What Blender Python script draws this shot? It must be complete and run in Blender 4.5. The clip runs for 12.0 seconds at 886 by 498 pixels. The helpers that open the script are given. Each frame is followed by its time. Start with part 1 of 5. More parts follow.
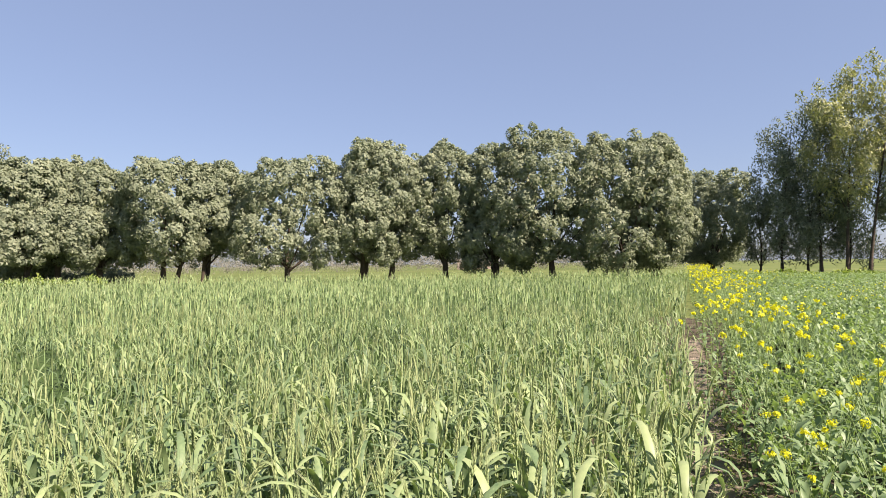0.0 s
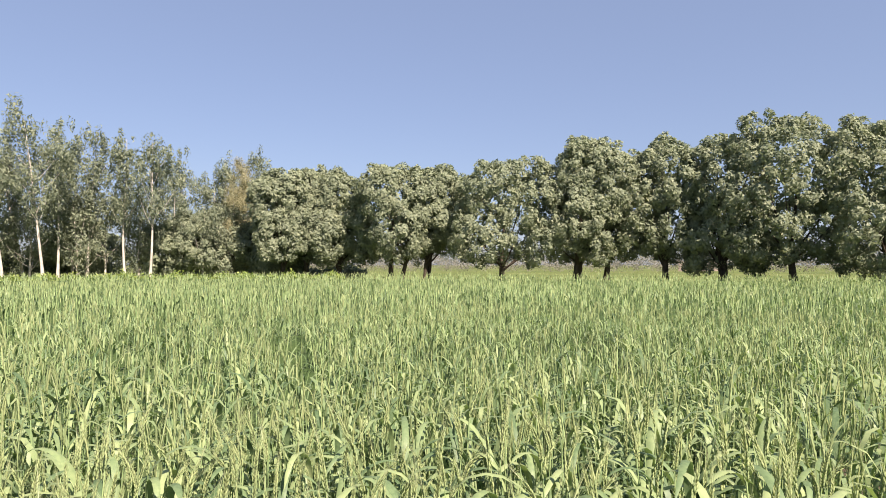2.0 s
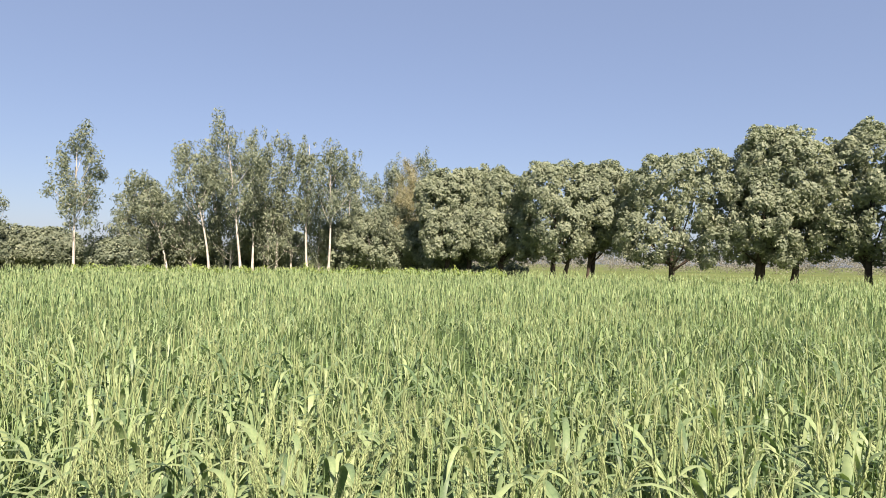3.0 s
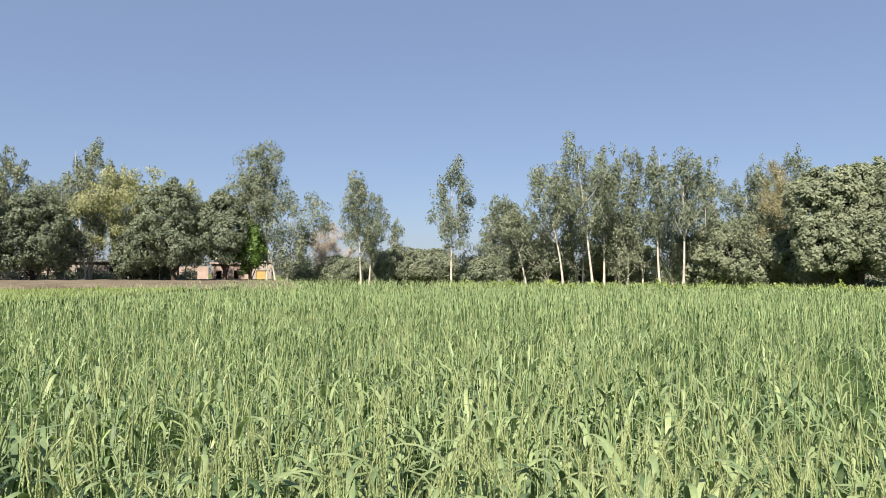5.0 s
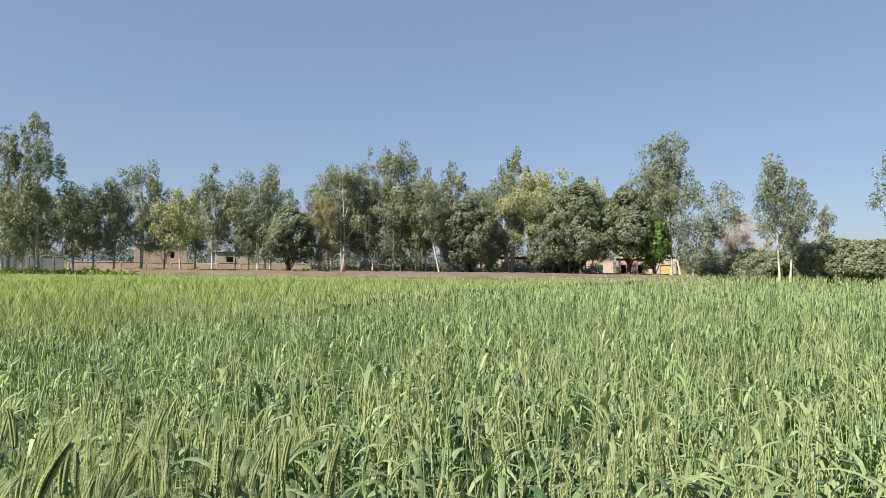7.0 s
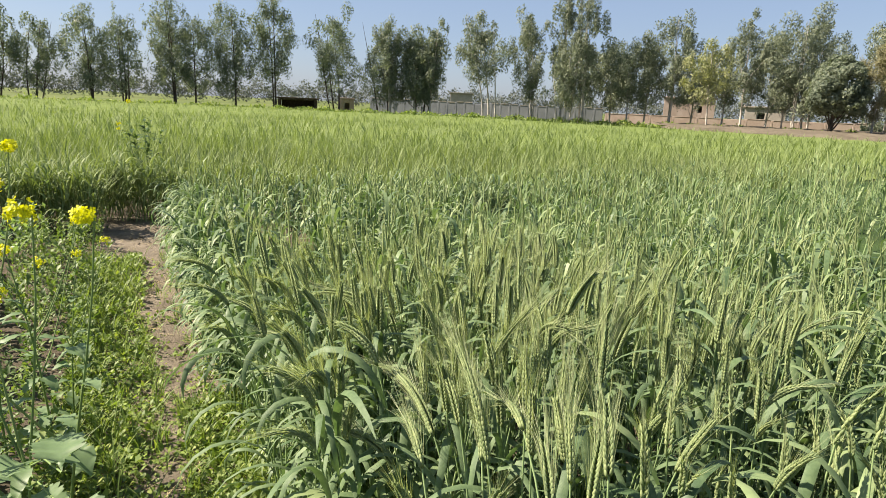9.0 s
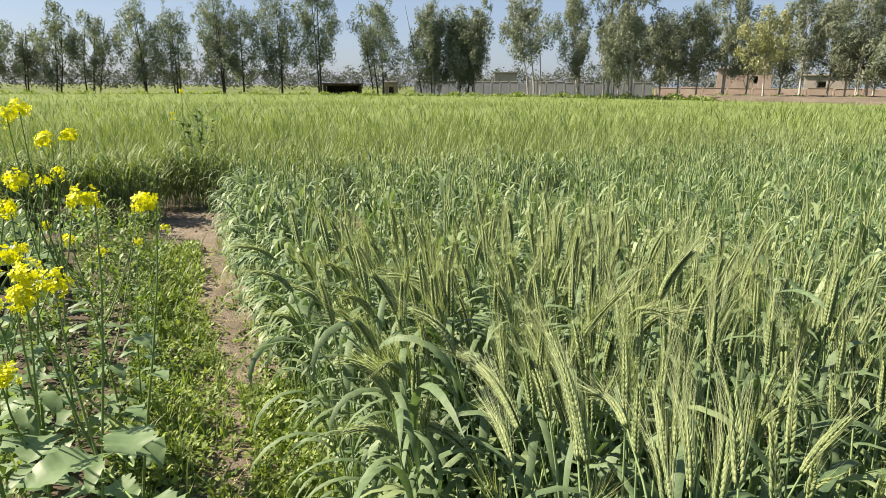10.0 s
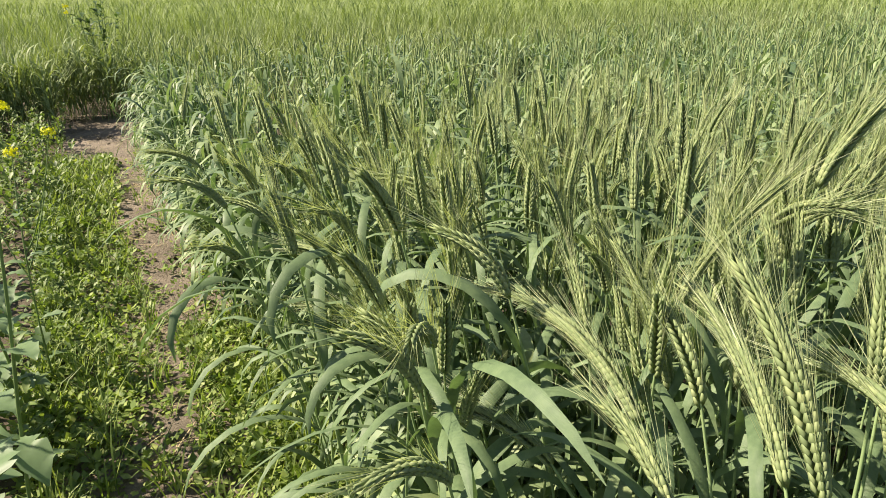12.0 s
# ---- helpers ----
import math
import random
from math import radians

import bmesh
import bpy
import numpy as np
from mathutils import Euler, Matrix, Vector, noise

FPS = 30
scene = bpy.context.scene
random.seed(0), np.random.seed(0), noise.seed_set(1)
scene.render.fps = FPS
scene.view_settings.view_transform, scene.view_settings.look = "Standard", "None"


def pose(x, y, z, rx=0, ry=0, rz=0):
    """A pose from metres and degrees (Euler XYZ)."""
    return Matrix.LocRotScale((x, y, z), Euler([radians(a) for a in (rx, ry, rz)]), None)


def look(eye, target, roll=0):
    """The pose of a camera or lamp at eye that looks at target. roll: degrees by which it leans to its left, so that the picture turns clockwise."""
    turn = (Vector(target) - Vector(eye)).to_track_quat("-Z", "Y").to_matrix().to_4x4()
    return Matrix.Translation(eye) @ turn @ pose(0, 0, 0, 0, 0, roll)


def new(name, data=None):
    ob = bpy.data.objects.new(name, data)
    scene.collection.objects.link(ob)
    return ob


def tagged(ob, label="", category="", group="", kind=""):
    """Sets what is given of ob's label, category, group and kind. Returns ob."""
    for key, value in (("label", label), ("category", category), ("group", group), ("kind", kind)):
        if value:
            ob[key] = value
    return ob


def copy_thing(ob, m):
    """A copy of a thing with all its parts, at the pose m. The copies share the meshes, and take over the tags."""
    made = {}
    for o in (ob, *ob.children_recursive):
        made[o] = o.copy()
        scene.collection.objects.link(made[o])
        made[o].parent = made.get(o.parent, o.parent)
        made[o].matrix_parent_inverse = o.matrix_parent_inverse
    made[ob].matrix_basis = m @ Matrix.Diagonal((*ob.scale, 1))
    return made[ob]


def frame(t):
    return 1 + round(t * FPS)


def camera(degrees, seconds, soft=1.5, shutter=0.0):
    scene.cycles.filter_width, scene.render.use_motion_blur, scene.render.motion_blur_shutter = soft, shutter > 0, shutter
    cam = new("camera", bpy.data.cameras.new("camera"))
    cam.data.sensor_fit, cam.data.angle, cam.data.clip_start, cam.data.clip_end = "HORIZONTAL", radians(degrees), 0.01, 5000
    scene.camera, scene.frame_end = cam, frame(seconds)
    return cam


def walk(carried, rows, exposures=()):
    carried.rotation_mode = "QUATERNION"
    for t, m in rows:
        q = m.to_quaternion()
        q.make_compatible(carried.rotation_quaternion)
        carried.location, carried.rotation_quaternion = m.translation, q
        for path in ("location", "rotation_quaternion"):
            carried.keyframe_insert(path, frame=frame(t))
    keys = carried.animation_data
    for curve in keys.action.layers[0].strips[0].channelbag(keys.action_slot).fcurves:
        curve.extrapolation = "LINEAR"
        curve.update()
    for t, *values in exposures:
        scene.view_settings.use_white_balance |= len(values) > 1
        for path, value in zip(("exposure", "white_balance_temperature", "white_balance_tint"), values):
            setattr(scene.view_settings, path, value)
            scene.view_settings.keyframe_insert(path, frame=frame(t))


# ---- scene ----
# camera: seconds, x, y, z, yaw, pitch, roll
PATH = [
    (0.0, 0.00, 0.00, 1.50, 0.00, 1.35, 0.76),
    (0.5, 0.00, 0.00, 1.50, 4.27, 1.55, 0.76),
    (1.0, 0.00, 0.00, 1.50, 8.50, 1.86, 0.52),
    (1.5, 0.00, 0.00, 1.50, 13.98, 1.61, -0.02),
    (2.0, 0.00, 0.00, 1.50, 19.15, 1.44, 0.00),
    (2.5, 0.00, 0.00, 1.50, 27.09, 1.42, -0.54),
    (2.7, 0.00, 0.00, 1.50, 29.80, 1.32, -0.70),
    (4.3, 0.00, 0.00, 1.50, 52.74, 1.30, -0.60),
    (4.5, 0.00, 0.00, 1.50, 56.17, 1.53, -0.60),
    (5.0, 0.00, 0.00, 1.50, 64.76, 2.24, -0.27),
    (5.5, 0.00, 0.00, 1.50, 72.68, 2.49, -0.92),
    (6.0, 0.00, 0.00, 1.50, 79.60, 1.91, -0.77),
    (6.5, 0.00, 0.00, 1.50, 88.49, 1.27, -0.30),
    (7.0, 0.00, 0.00, 1.50, 100.17, 1.44, -0.65),
    (7.5, 0.00, 0.00, 1.50, 112.27, 0.46, -0.05),
    (7.7, 0.00, 0.00, 1.50, 116.70, -0.08, 0.45),
    (9.3, 0.000, 0.000, 1.500, 147.30, -13.97, -2.54),
    (9.5, 0.005, -0.032, 1.491, 147.48, -14.06, -2.49),
    (10.0, -0.001, -0.113, 1.473, 148.82, -14.49, -0.36),
    (10.5, -0.024, -0.248, 1.388, 151.02, -18.51, -0.21),
    (11.0, -0.069, -0.404, 1.350, 148.77, -19.73, 1.47),
    (11.5, -0.106, -0.483, 1.325, 146.27, -22.11, 1.26),
    (12.0, -0.157, -0.593, 1.311, 142.89, -23.11, 0.88),
]
cam = camera(70.03, 12.0, soft=0.9)
walk(cam, [(t, pose(x, y, z, 90 + p, r, yaw)) for t, x, y, z, yaw, p, r in PATH], exposures=[(0.0, 1.44, 7300, 22), (2.7, 1.40, 7300, 21), (4.5, 1.28, 7050, 17), (5.5, 1.16, 6950, 15), (7.7, 1.26, 7100, 14), (9.3, 1.40, 7350, 15), (10.5, 1.38, 7400, 15), (12.0, 1.35, 7450, 16)])

# ---- daylight: a clear, slightly hazy afternoon, sun high over the mustard ----
SUN_YAW, SUN_UP = 231.0, 44.0
world = bpy.data.worlds.new("sky")
scene.world = world
world.use_nodes = True
wn = world.node_tree.nodes
sky = wn.new("ShaderNodeTexSky")
sky.sky_type, sky.sun_disc = "NISHITA", False
sky.sun_elevation, sky.sun_rotation = radians(SUN_UP), radians(-SUN_YAW)
sky.air_density, sky.dust_density, sky.ozone_density, sky.altitude = 1.0, 1.0, 5.0, 200
haze = wn.new("ShaderNodeMix")
haze.data_type = "RGBA"
haze.inputs["Factor"].default_value = 0.55
haze.inputs["B"].default_value = (1.80, 2.55, 4.0, 1)
world.node_tree.links.new(sky.outputs[0], haze.inputs["A"])
world.node_tree.links.new(haze.outputs["Result"], wn["Background"].inputs[0])
wn["Background"].inputs[1].default_value = 0.066
sun = new("sun", bpy.data.lights.new("sun", "SUN"))
sun.data.energy, sun.data.angle, sun.data.color = 5.0, radians(0.6), (1.0, 0.95, 0.86)
sun.matrix_world = look((0, 0, 60), Vector((0, 0, 60)) - Vector((-math.sin(radians(SUN_YAW)) * math.cos(radians(SUN_UP)), math.cos(radians(SUN_YAW)) * math.cos(radians(SUN_UP)), math.sin(radians(SUN_UP)))))


# ---- materials ----
def ramp_of(nt, source, colours):
    r = nt.nodes.new("ShaderNodeValToRGB")
    while len(r.color_ramp.elements) < len(colours):
        r.color_ramp.elements.new(0.5)
    for i, (e, c) in enumerate(zip(r.color_ramp.elements, colours)):
        e.position, e.color = i / (len(colours) - 1), (*c, 1)
    nt.links.new(source, r.inputs[0])
    return r.outputs[0]


def noise_of(nt, scale, detail=4.0, rough=0.6):
    geo = nt.nodes.new("ShaderNodeNewGeometry")
    n = nt.nodes.new("ShaderNodeTexNoise")
    n.inputs["Scale"].default_value, n.inputs["Detail"].default_value, n.inputs["Roughness"].default_value = scale, detail, rough
    nt.links.new(geo.outputs["Position"], n.inputs["Vector"])
    return n.outputs["Fac"]


def math_of(nt, op, a, b):
    m = nt.nodes.new("ShaderNodeMath")
    m.operation = op
    for i, v in enumerate((a, b)):
        if isinstance(v, (int, float)):
            m.inputs[i].default_value = v
        else:
            nt.links.new(v, m.inputs[i])
    return m.outputs[0]


def leafy(name, colours, through_colour=None, amount=0.3, rough=0.5, patch=0.0, island=True, spec=0.4):
    """Leaves, stems and ears: a colour of its own for every piece, large patches, light coming through."""
    m = bpy.data.materials.new(name)
    m.use_nodes = True
    nt = m.node_tree
    b = nt.nodes["Principled BSDF"]
    if island:
        pick = nt.nodes.new("ShaderNodeNewGeometry").outputs["Random Per Island"]
    else:
        pick = nt.nodes.new("ShaderNodeObjectInfo").outputs["Random"]
    fine = noise_of(nt, 60.0)
    f = math_of(nt, "ADD", math_of(nt, "MULTIPLY", pick, 0.75), math_of(nt, "MULTIPLY", math_of(nt, "SUBTRACT", fine, 0.35), 0.6))
    if patch:
        f = math_of(nt, "ADD", f, math_of(nt, "MULTIPLY", math_of(nt, "SUBTRACT", noise_of(nt, 0.35, 3.0), 0.5), patch))
    col = ramp_of(nt, f, colours)
    nt.links.new(col, b.inputs["Base Color"])
    b.inputs["Roughness"].default_value, b.inputs["Specular IOR Level"].default_value = rough, spec
    if amount:
        tr = nt.nodes.new("ShaderNodeBsdfTranslucent")
        tint = nt.nodes.new("ShaderNodeMix")
        tint.data_type, tint.blend_type = "RGBA", "MULTIPLY"
        tint.inputs["Factor"].default_value = 1.0
        nt.links.new(col, tint.inputs["A"])
        tint.inputs["B"].default_value = (*(through_colour or (1.6, 1.7, 0.7)), 1)
        nt.links.new(tint.outputs["Result"], tr.inputs[0])
        mix = nt.nodes.new("ShaderNodeMixShader")
        mix.inputs[0].default_value = amount
        nt.links.new(b.outputs[0], mix.inputs[1])
        nt.links.new(tr.outputs[0], mix.inputs[2])
        nt.links.new(mix.outputs[0], nt.nodes["Material Output"].inputs[0])
    return m


def solid(name, colours, scale=3.0, fine=40.0, rough=0.85, bump=0.3, metal=0.0):
    """Walls, soil, bark: two scales of mottling and a fine relief."""
    m = bpy.data.materials.new(name)
    m.use_nodes = True
    nt = m.node_tree
    b = nt.nodes["Principled BSDF"]
    big, small = noise_of(nt, scale, 5.0), noise_of(nt, fine, 6.0, 0.7)
    f = math_of(nt, "ADD", math_of(nt, "MULTIPLY", big, 0.6), math_of(nt, "MULTIPLY", small, 0.4))
    spread = nt.nodes.new("ShaderNodeMapRange")
    spread.inputs[1].default_value, spread.inputs[2].default_value = 0.3, 0.7
    nt.links.new(f, spread.inputs[0])
    nt.links.new(ramp_of(nt, spread.outputs[0], colours), b.inputs["Base Color"])
    b.inputs["Roughness"].default_value, b.inputs["Metallic"].default_value, b.inputs["Specular IOR Level"].default_value = rough, metal, 0.12
    if bump:
        bm = nt.nodes.new("ShaderNodeBump")
        bm.inputs["Strength"].default_value, bm.inputs["Distance"].default_value = bump, 0.03
        nt.links.new(small, bm.inputs["Height"])
        nt.links.new(bm.outputs[0], b.inputs["Normal"])
    return m


M_WLEAF = leafy("wheat_leaf", [(0.042, 0.084, 0.038), (0.128, 0.190, 0.092), (0.220, 0.286, 0.134), (0.296, 0.352, 0.176)], through_colour=(1.2, 1.45, 0.7), amount=0.22, rough=0.5, patch=0.6, spec=0.28)
def veined(base, name):
    """The same leaf with fine ribs running its length, from the mesh's own "across" values."""
    m = base.copy()
    m.name = name
    nt = m.node_tree
    at = nt.nodes.new("ShaderNodeAttribute")
    at.attribute_name = "across"
    wave = math_of(nt, "SINE", math_of(nt, "MULTIPLY", at.outputs["Fac"], 46.0), 0.0)
    bm = nt.nodes.new("ShaderNodeBump")
    bm.inputs["Strength"].default_value, bm.inputs["Distance"].default_value = 0.22, 0.0006
    nt.links.new(wave, bm.inputs["Height"])
    nt.links.new(bm.outputs[0], nt.nodes["Principled BSDF"].inputs["Normal"])
    return m


M_WLEAFN = veined(M_WLEAF, "ribbed_wheat_leaf")
M_WSTEM = leafy("wheat_stem", [(0.163, 0.248, 0.108), (0.230, 0.327, 0.145), (0.322, 0.407, 0.189)], amount=0.15, rough=0.5)
M_WEAR = leafy("wheat_ear", [(0.168, 0.228, 0.104), (0.224, 0.288, 0.130), (0.284, 0.342, 0.158), (0.352, 0.398, 0.192)], through_colour=(1.3, 1.5, 0.8), amount=0.30, rough=0.6, patch=0.3, spec=0.25)
M_WAWN = leafy("wheat_awn", [(0.235, 0.285, 0.150), (0.325, 0.370, 0.200), (0.425, 0.455, 0.265)], amount=0.3, rough=0.45, patch=0.3)
M_YOUNG = leafy("young_wheat_leaf", [(0.114, 0.162, 0.060), (0.152, 0.206, 0.078), (0.190, 0.246, 0.097), (0.238, 0.284, 0.124)], amount=0.22, rough=0.6, patch=0.6, spec=0.2)
M_MLEAF = leafy("mustard_leaf", [(0.105, 0.165, 0.080), (0.145, 0.222, 0.105), (0.192, 0.272, 0.132), (0.250, 0.325, 0.172)], amount=0.34, rough=0.5)
M_MSTEM = leafy("mustard_stem", [(0.10, 0.17, 0.05), (0.16, 0.24, 0.08), (0.22, 0.29, 0.11)], amount=0.1, rough=0.5)
M_PETAL = leafy("mustard_petal", [(0.58, 0.58, 0.012), (0.66, 0.66, 0.02), (0.74, 0.74, 0.05)], through_colour=(1.0, 1.0, 0.6), amount=0.35, rough=0.6)
M_WEED = leafy("weed_leaf", [(0.075, 0.125, 0.030), (0.135, 0.205, 0.048), (0.215, 0.285, 0.068), (0.320, 0.360, 0.110)], amount=0.3, rough=0.55, patch=0.4)
# darker weed green for the verge, with the mustard's shadow in the colour
M_VERGE_SHADE = leafy("shade_dark_verge_leaf", [(0.055, 0.098, 0.026), (0.095, 0.155, 0.040), (0.150, 0.215, 0.056), (0.225, 0.275, 0.085)], amount=0.28, rough=0.55, patch=0.6)
M_RANK = leafy("dark_weed_leaf", [(0.035, 0.075, 0.022), (0.06, 0.115, 0.032), (0.10, 0.165, 0.048)], amount=0.2, rough=0.55)
M_STRAW = leafy("dry_straw", [(0.25, 0.20, 0.10), (0.36, 0.29, 0.15), (0.45, 0.38, 0.22)], amount=0.1, rough=0.7)
M_MANGO = leafy("broad_tree_leaf", [(0.150, 0.184, 0.126), (0.200, 0.236, 0.157), (0.242, 0.274, 0.180), (0.288, 0.310, 0.198)], through_colour=(1.15, 1.2, 0.95), amount=0.36, rough=0.55, patch=0.8, spec=0.25)
M_DARKT = leafy("dark_tree_leaf", [(0.092, 0.122, 0.088), (0.128, 0.162, 0.112), (0.174, 0.208, 0.142), (0.238, 0.266, 0.178)], through_colour=(1.2, 1.25, 0.8), amount=0.35, rough=0.55, patch=0.6, spec=0.25)
M_EUC = leafy("narrow_tree_leaf", [(0.096, 0.124, 0.088), (0.142, 0.172, 0.117), (0.198, 0.228, 0.152), (0.275, 0.300, 0.196)], through_colour=(1.15, 1.2, 0.9), amount=0.30, rough=0.55, patch=0.8, spec=0.25)
M_EUCY = leafy("yellowing_tree_leaf", [(0.155, 0.172, 0.098), (0.220, 0.240, 0.128), (0.295, 0.308, 0.160), (0.380, 0.370, 0.200)], amount=0.26, rough=0.55, patch=0.6, spec=0.3)
# far woods: leaf green greyed and blued to paint in the distance haze
M_HAZEWOOD = leafy("haze_grey_wood_leaf", [(0.09, 0.105, 0.095), (0.12, 0.135, 0.122), (0.155, 0.17, 0.15)], amount=0.1, rough=0.8, spec=0.1)
M_TWIG = leafy("bare_twig", [(0.27, 0.235, 0.19), (0.37, 0.325, 0.265), (0.48, 0.43, 0.36)], amount=0.0, rough=0.8)
M_TAN = leafy("tan_twig", [(0.17, 0.165, 0.095), (0.235, 0.225, 0.13), (0.31, 0.29, 0.175)], amount=0.15, rough=0.8)
M_FRESH = leafy("fresh_tree_leaf", [(0.075, 0.145, 0.032), (0.105, 0.19, 0.045), (0.15, 0.245, 0.065)], amount=0.35, rough=0.55)
M_BRUSH = leafy("dull_brush", [(0.15, 0.15, 0.125), (0.20, 0.195, 0.165), (0.255, 0.245, 0.21)], amount=0.1, rough=0.8, spec=0.1)
M_BARKD = solid("dark_bark", [(0.03, 0.024, 0.018), (0.065, 0.052, 0.04), (0.11, 0.09, 0.07)], 4.0, 40.0)
M_BARKW = solid("pale_bark", [(0.22, 0.20, 0.165), (0.40, 0.37, 0.32), (0.58, 0.55, 0.49)], 3.0, 20.0, 0.7)
M_SOIL = solid("field_soil", [(0.05, 0.042, 0.03), (0.085, 0.071, 0.05), (0.125, 0.105, 0.077)], 1.5, 35.0, 0.95, 0.6)
M_PLOUGH = solid("ploughed_earth", [(0.075, 0.062, 0.044), (0.13, 0.11, 0.08), (0.19, 0.165, 0.12)], 0.5, 4.0, 0.95, 0.6)
M_PATH = solid("trodden_soil", [(0.090, 0.076, 0.055), (0.185, 0.157, 0.118), (0.315, 0.268, 0.206)], 3.0, 70.0, 0.95, 0.8)
M_FARLAND = solid("far_field", [(0.06, 0.085, 0.025), (0.10, 0.13, 0.04), (0.16, 0.165, 0.065)], 0.05, 1.5, 0.95, 0.2)
# dark green for the crop floor sheets: shade between plants is in the colour
M_SHADEFLOOR = solid("shade_dark_field_floor", [(0.022, 0.042, 0.016), (0.045, 0.078, 0.026), (0.08, 0.12, 0.038)], 2.0, 25.0, 0.9, 0.8)
M_YOUNGFLOOR = solid("young_field_undergrowth", [(0.085, 0.125, 0.034), (0.125, 0.172, 0.046), (0.165, 0.21, 0.06)], 1.2, 18.0, 0.9, 0.8)
M_PLASTER = solid("grey_plaster", [(0.155, 0.168, 0.188), (0.225, 0.237, 0.258), (0.29, 0.30, 0.318)], 0.5, 9.0, 0.9, 0.2)
M_BRICK = solid("pale_red_brick", [(0.25, 0.185, 0.155), (0.34, 0.265, 0.225), (0.43, 0.355, 0.31)], 0.8, 14.0, 0.9, 0.3)
M_CREAM = solid("cream_plaster", [(0.22, 0.20, 0.17), (0.30, 0.27, 0.235), (0.38, 0.35, 0.31)], 0.7, 10.0, 0.9, 0.2)
M_ORANGE = solid("ochre_painted_door", [(0.34, 0.24, 0.09), (0.46, 0.34, 0.14)], 2.0, 20.0, 0.6, 0.1)
M_WHITE = solid("white_paint", [(0.6, 0.6, 0.58), (0.78, 0.78, 0.76)], 1.0, 12.0, 0.7, 0.1)


# ---- mesh helpers ----
def raw(name, verts, tris, mats, index=None, smooth=True):
    """A mesh from arrays of corners and triangles."""
    me = bpy.data.meshes.new(name)
    verts, tris = np.asarray(verts, np.float32), np.asarray(tris, np.int32)
    me.vertices.add(len(verts))
    me.vertices.foreach_set("co", verts.ravel())
    me.loops.add(len(tris) * 3)
    me.loops.foreach_set("vertex_index", tris.ravel())
    me.polygons.add(len(tris))
    me.polygons.foreach_set("loop_start", np.arange(0, len(tris) * 3, 3, dtype=np.int32))
    if index is not None:
        me.polygons.foreach_set("material_index", np.asarray(index, np.int32))
    if smooth:
        me.polygons.foreach_set("use_smooth", np.ones(len(tris), bool))
    for m in mats:
        me.materials.append(m)
    me.update(calc_edges=True)
    return me


def child(name, me, parent, label="", m=None):
    ob = new(name, me)
    ob.parent = parent
    if m is not None:
        ob.matrix_local = m
    if label:
        tagged(ob, label)
    return ob


def part(name, bm, material, parent, label=""):
    me = bpy.data.meshes.new(name)
    bm.to_mesh(me)
    bm.free()
    me.materials.append(material)
    return child(name, me, parent, label)


class Soup:
    """Triangles gathered piece by piece, each with its material's number."""

    def __init__(self):
        self.v, self.f, self.m, self.n = [], [], [], 0

    def add(self, v, f, m=0):
        self.v.append(np.asarray(v, float))
        self.f.append(np.asarray(f, int) + self.n)
        self.m.append(np.full(len(f), m))
        self.n += len(v)

    def arrays(self):
        return np.concatenate(self.v), np.concatenate(self.f), np.concatenate(self.m)


def unit(v):
    v = np.asarray(v, float)
    return v / (np.linalg.norm(v, axis=-1, keepdims=True) + 1e-9)


def ribbon(path, widths, side, fold=0.0):
    """A blade along a path; with fold it has a midrib and a shallow V section."""
    path, widths, side = np.asarray(path, float), np.asarray(widths, float)[:, None], np.asarray(side, float)
    n = len(path)
    along = unit(np.gradient(path, axis=0))
    side = unit(side - along * (along * side).sum(1, keepdims=True))
    if not fold:
        v = np.concatenate([path - side * widths, path + side * widths])
        a = np.arange(n - 1)
        return v, np.concatenate([np.stack([a, a + n, a + n + 1], 1), np.stack([a, a + n + 1, a + 1], 1)])
    up = np.cross(side, along)
    v = np.concatenate([path - side * widths + up * widths * fold, path, path + side * widths + up * widths * fold])
    f = []
    for k in (0, n):
        a = np.arange(n - 1) + k
        f += [np.stack([a, a + n, a + n + 1], 1), np.stack([a, a + n + 1, a + 1], 1)]
    return v, np.concatenate(f)


def tube(path, radii, sides=6):
    path, radii = np.asarray(path, float), np.asarray(radii, float)
    n = len(path)
    along = unit(np.gradient(path, axis=0))
    ref = np.array([1.0, 0.0, 0.0]) if abs(along[0][0]) < 0.9 else np.array([0.0, 1.0, 0.0])
    a = unit(np.cross(along, ref))
    b = np.cross(along, a)
    ang = np.linspace(0, 2 * math.pi, sides, endpoint=False)
    ring = np.cos(ang)[None, :, None] * a[:, None] + np.sin(ang)[None, :, None] * b[:, None]
    v = (path[:, None] + ring * radii[:, None, None]).reshape(-1, 3)
    f = []
    for i in range(n - 1):
        for j in range(sides):
            p, q = i * sides + j, i * sides + (j + 1) % sides
            f += [(p, q, q + sides), (p, q + sides, p + sides)]
    return v, np.array(f)


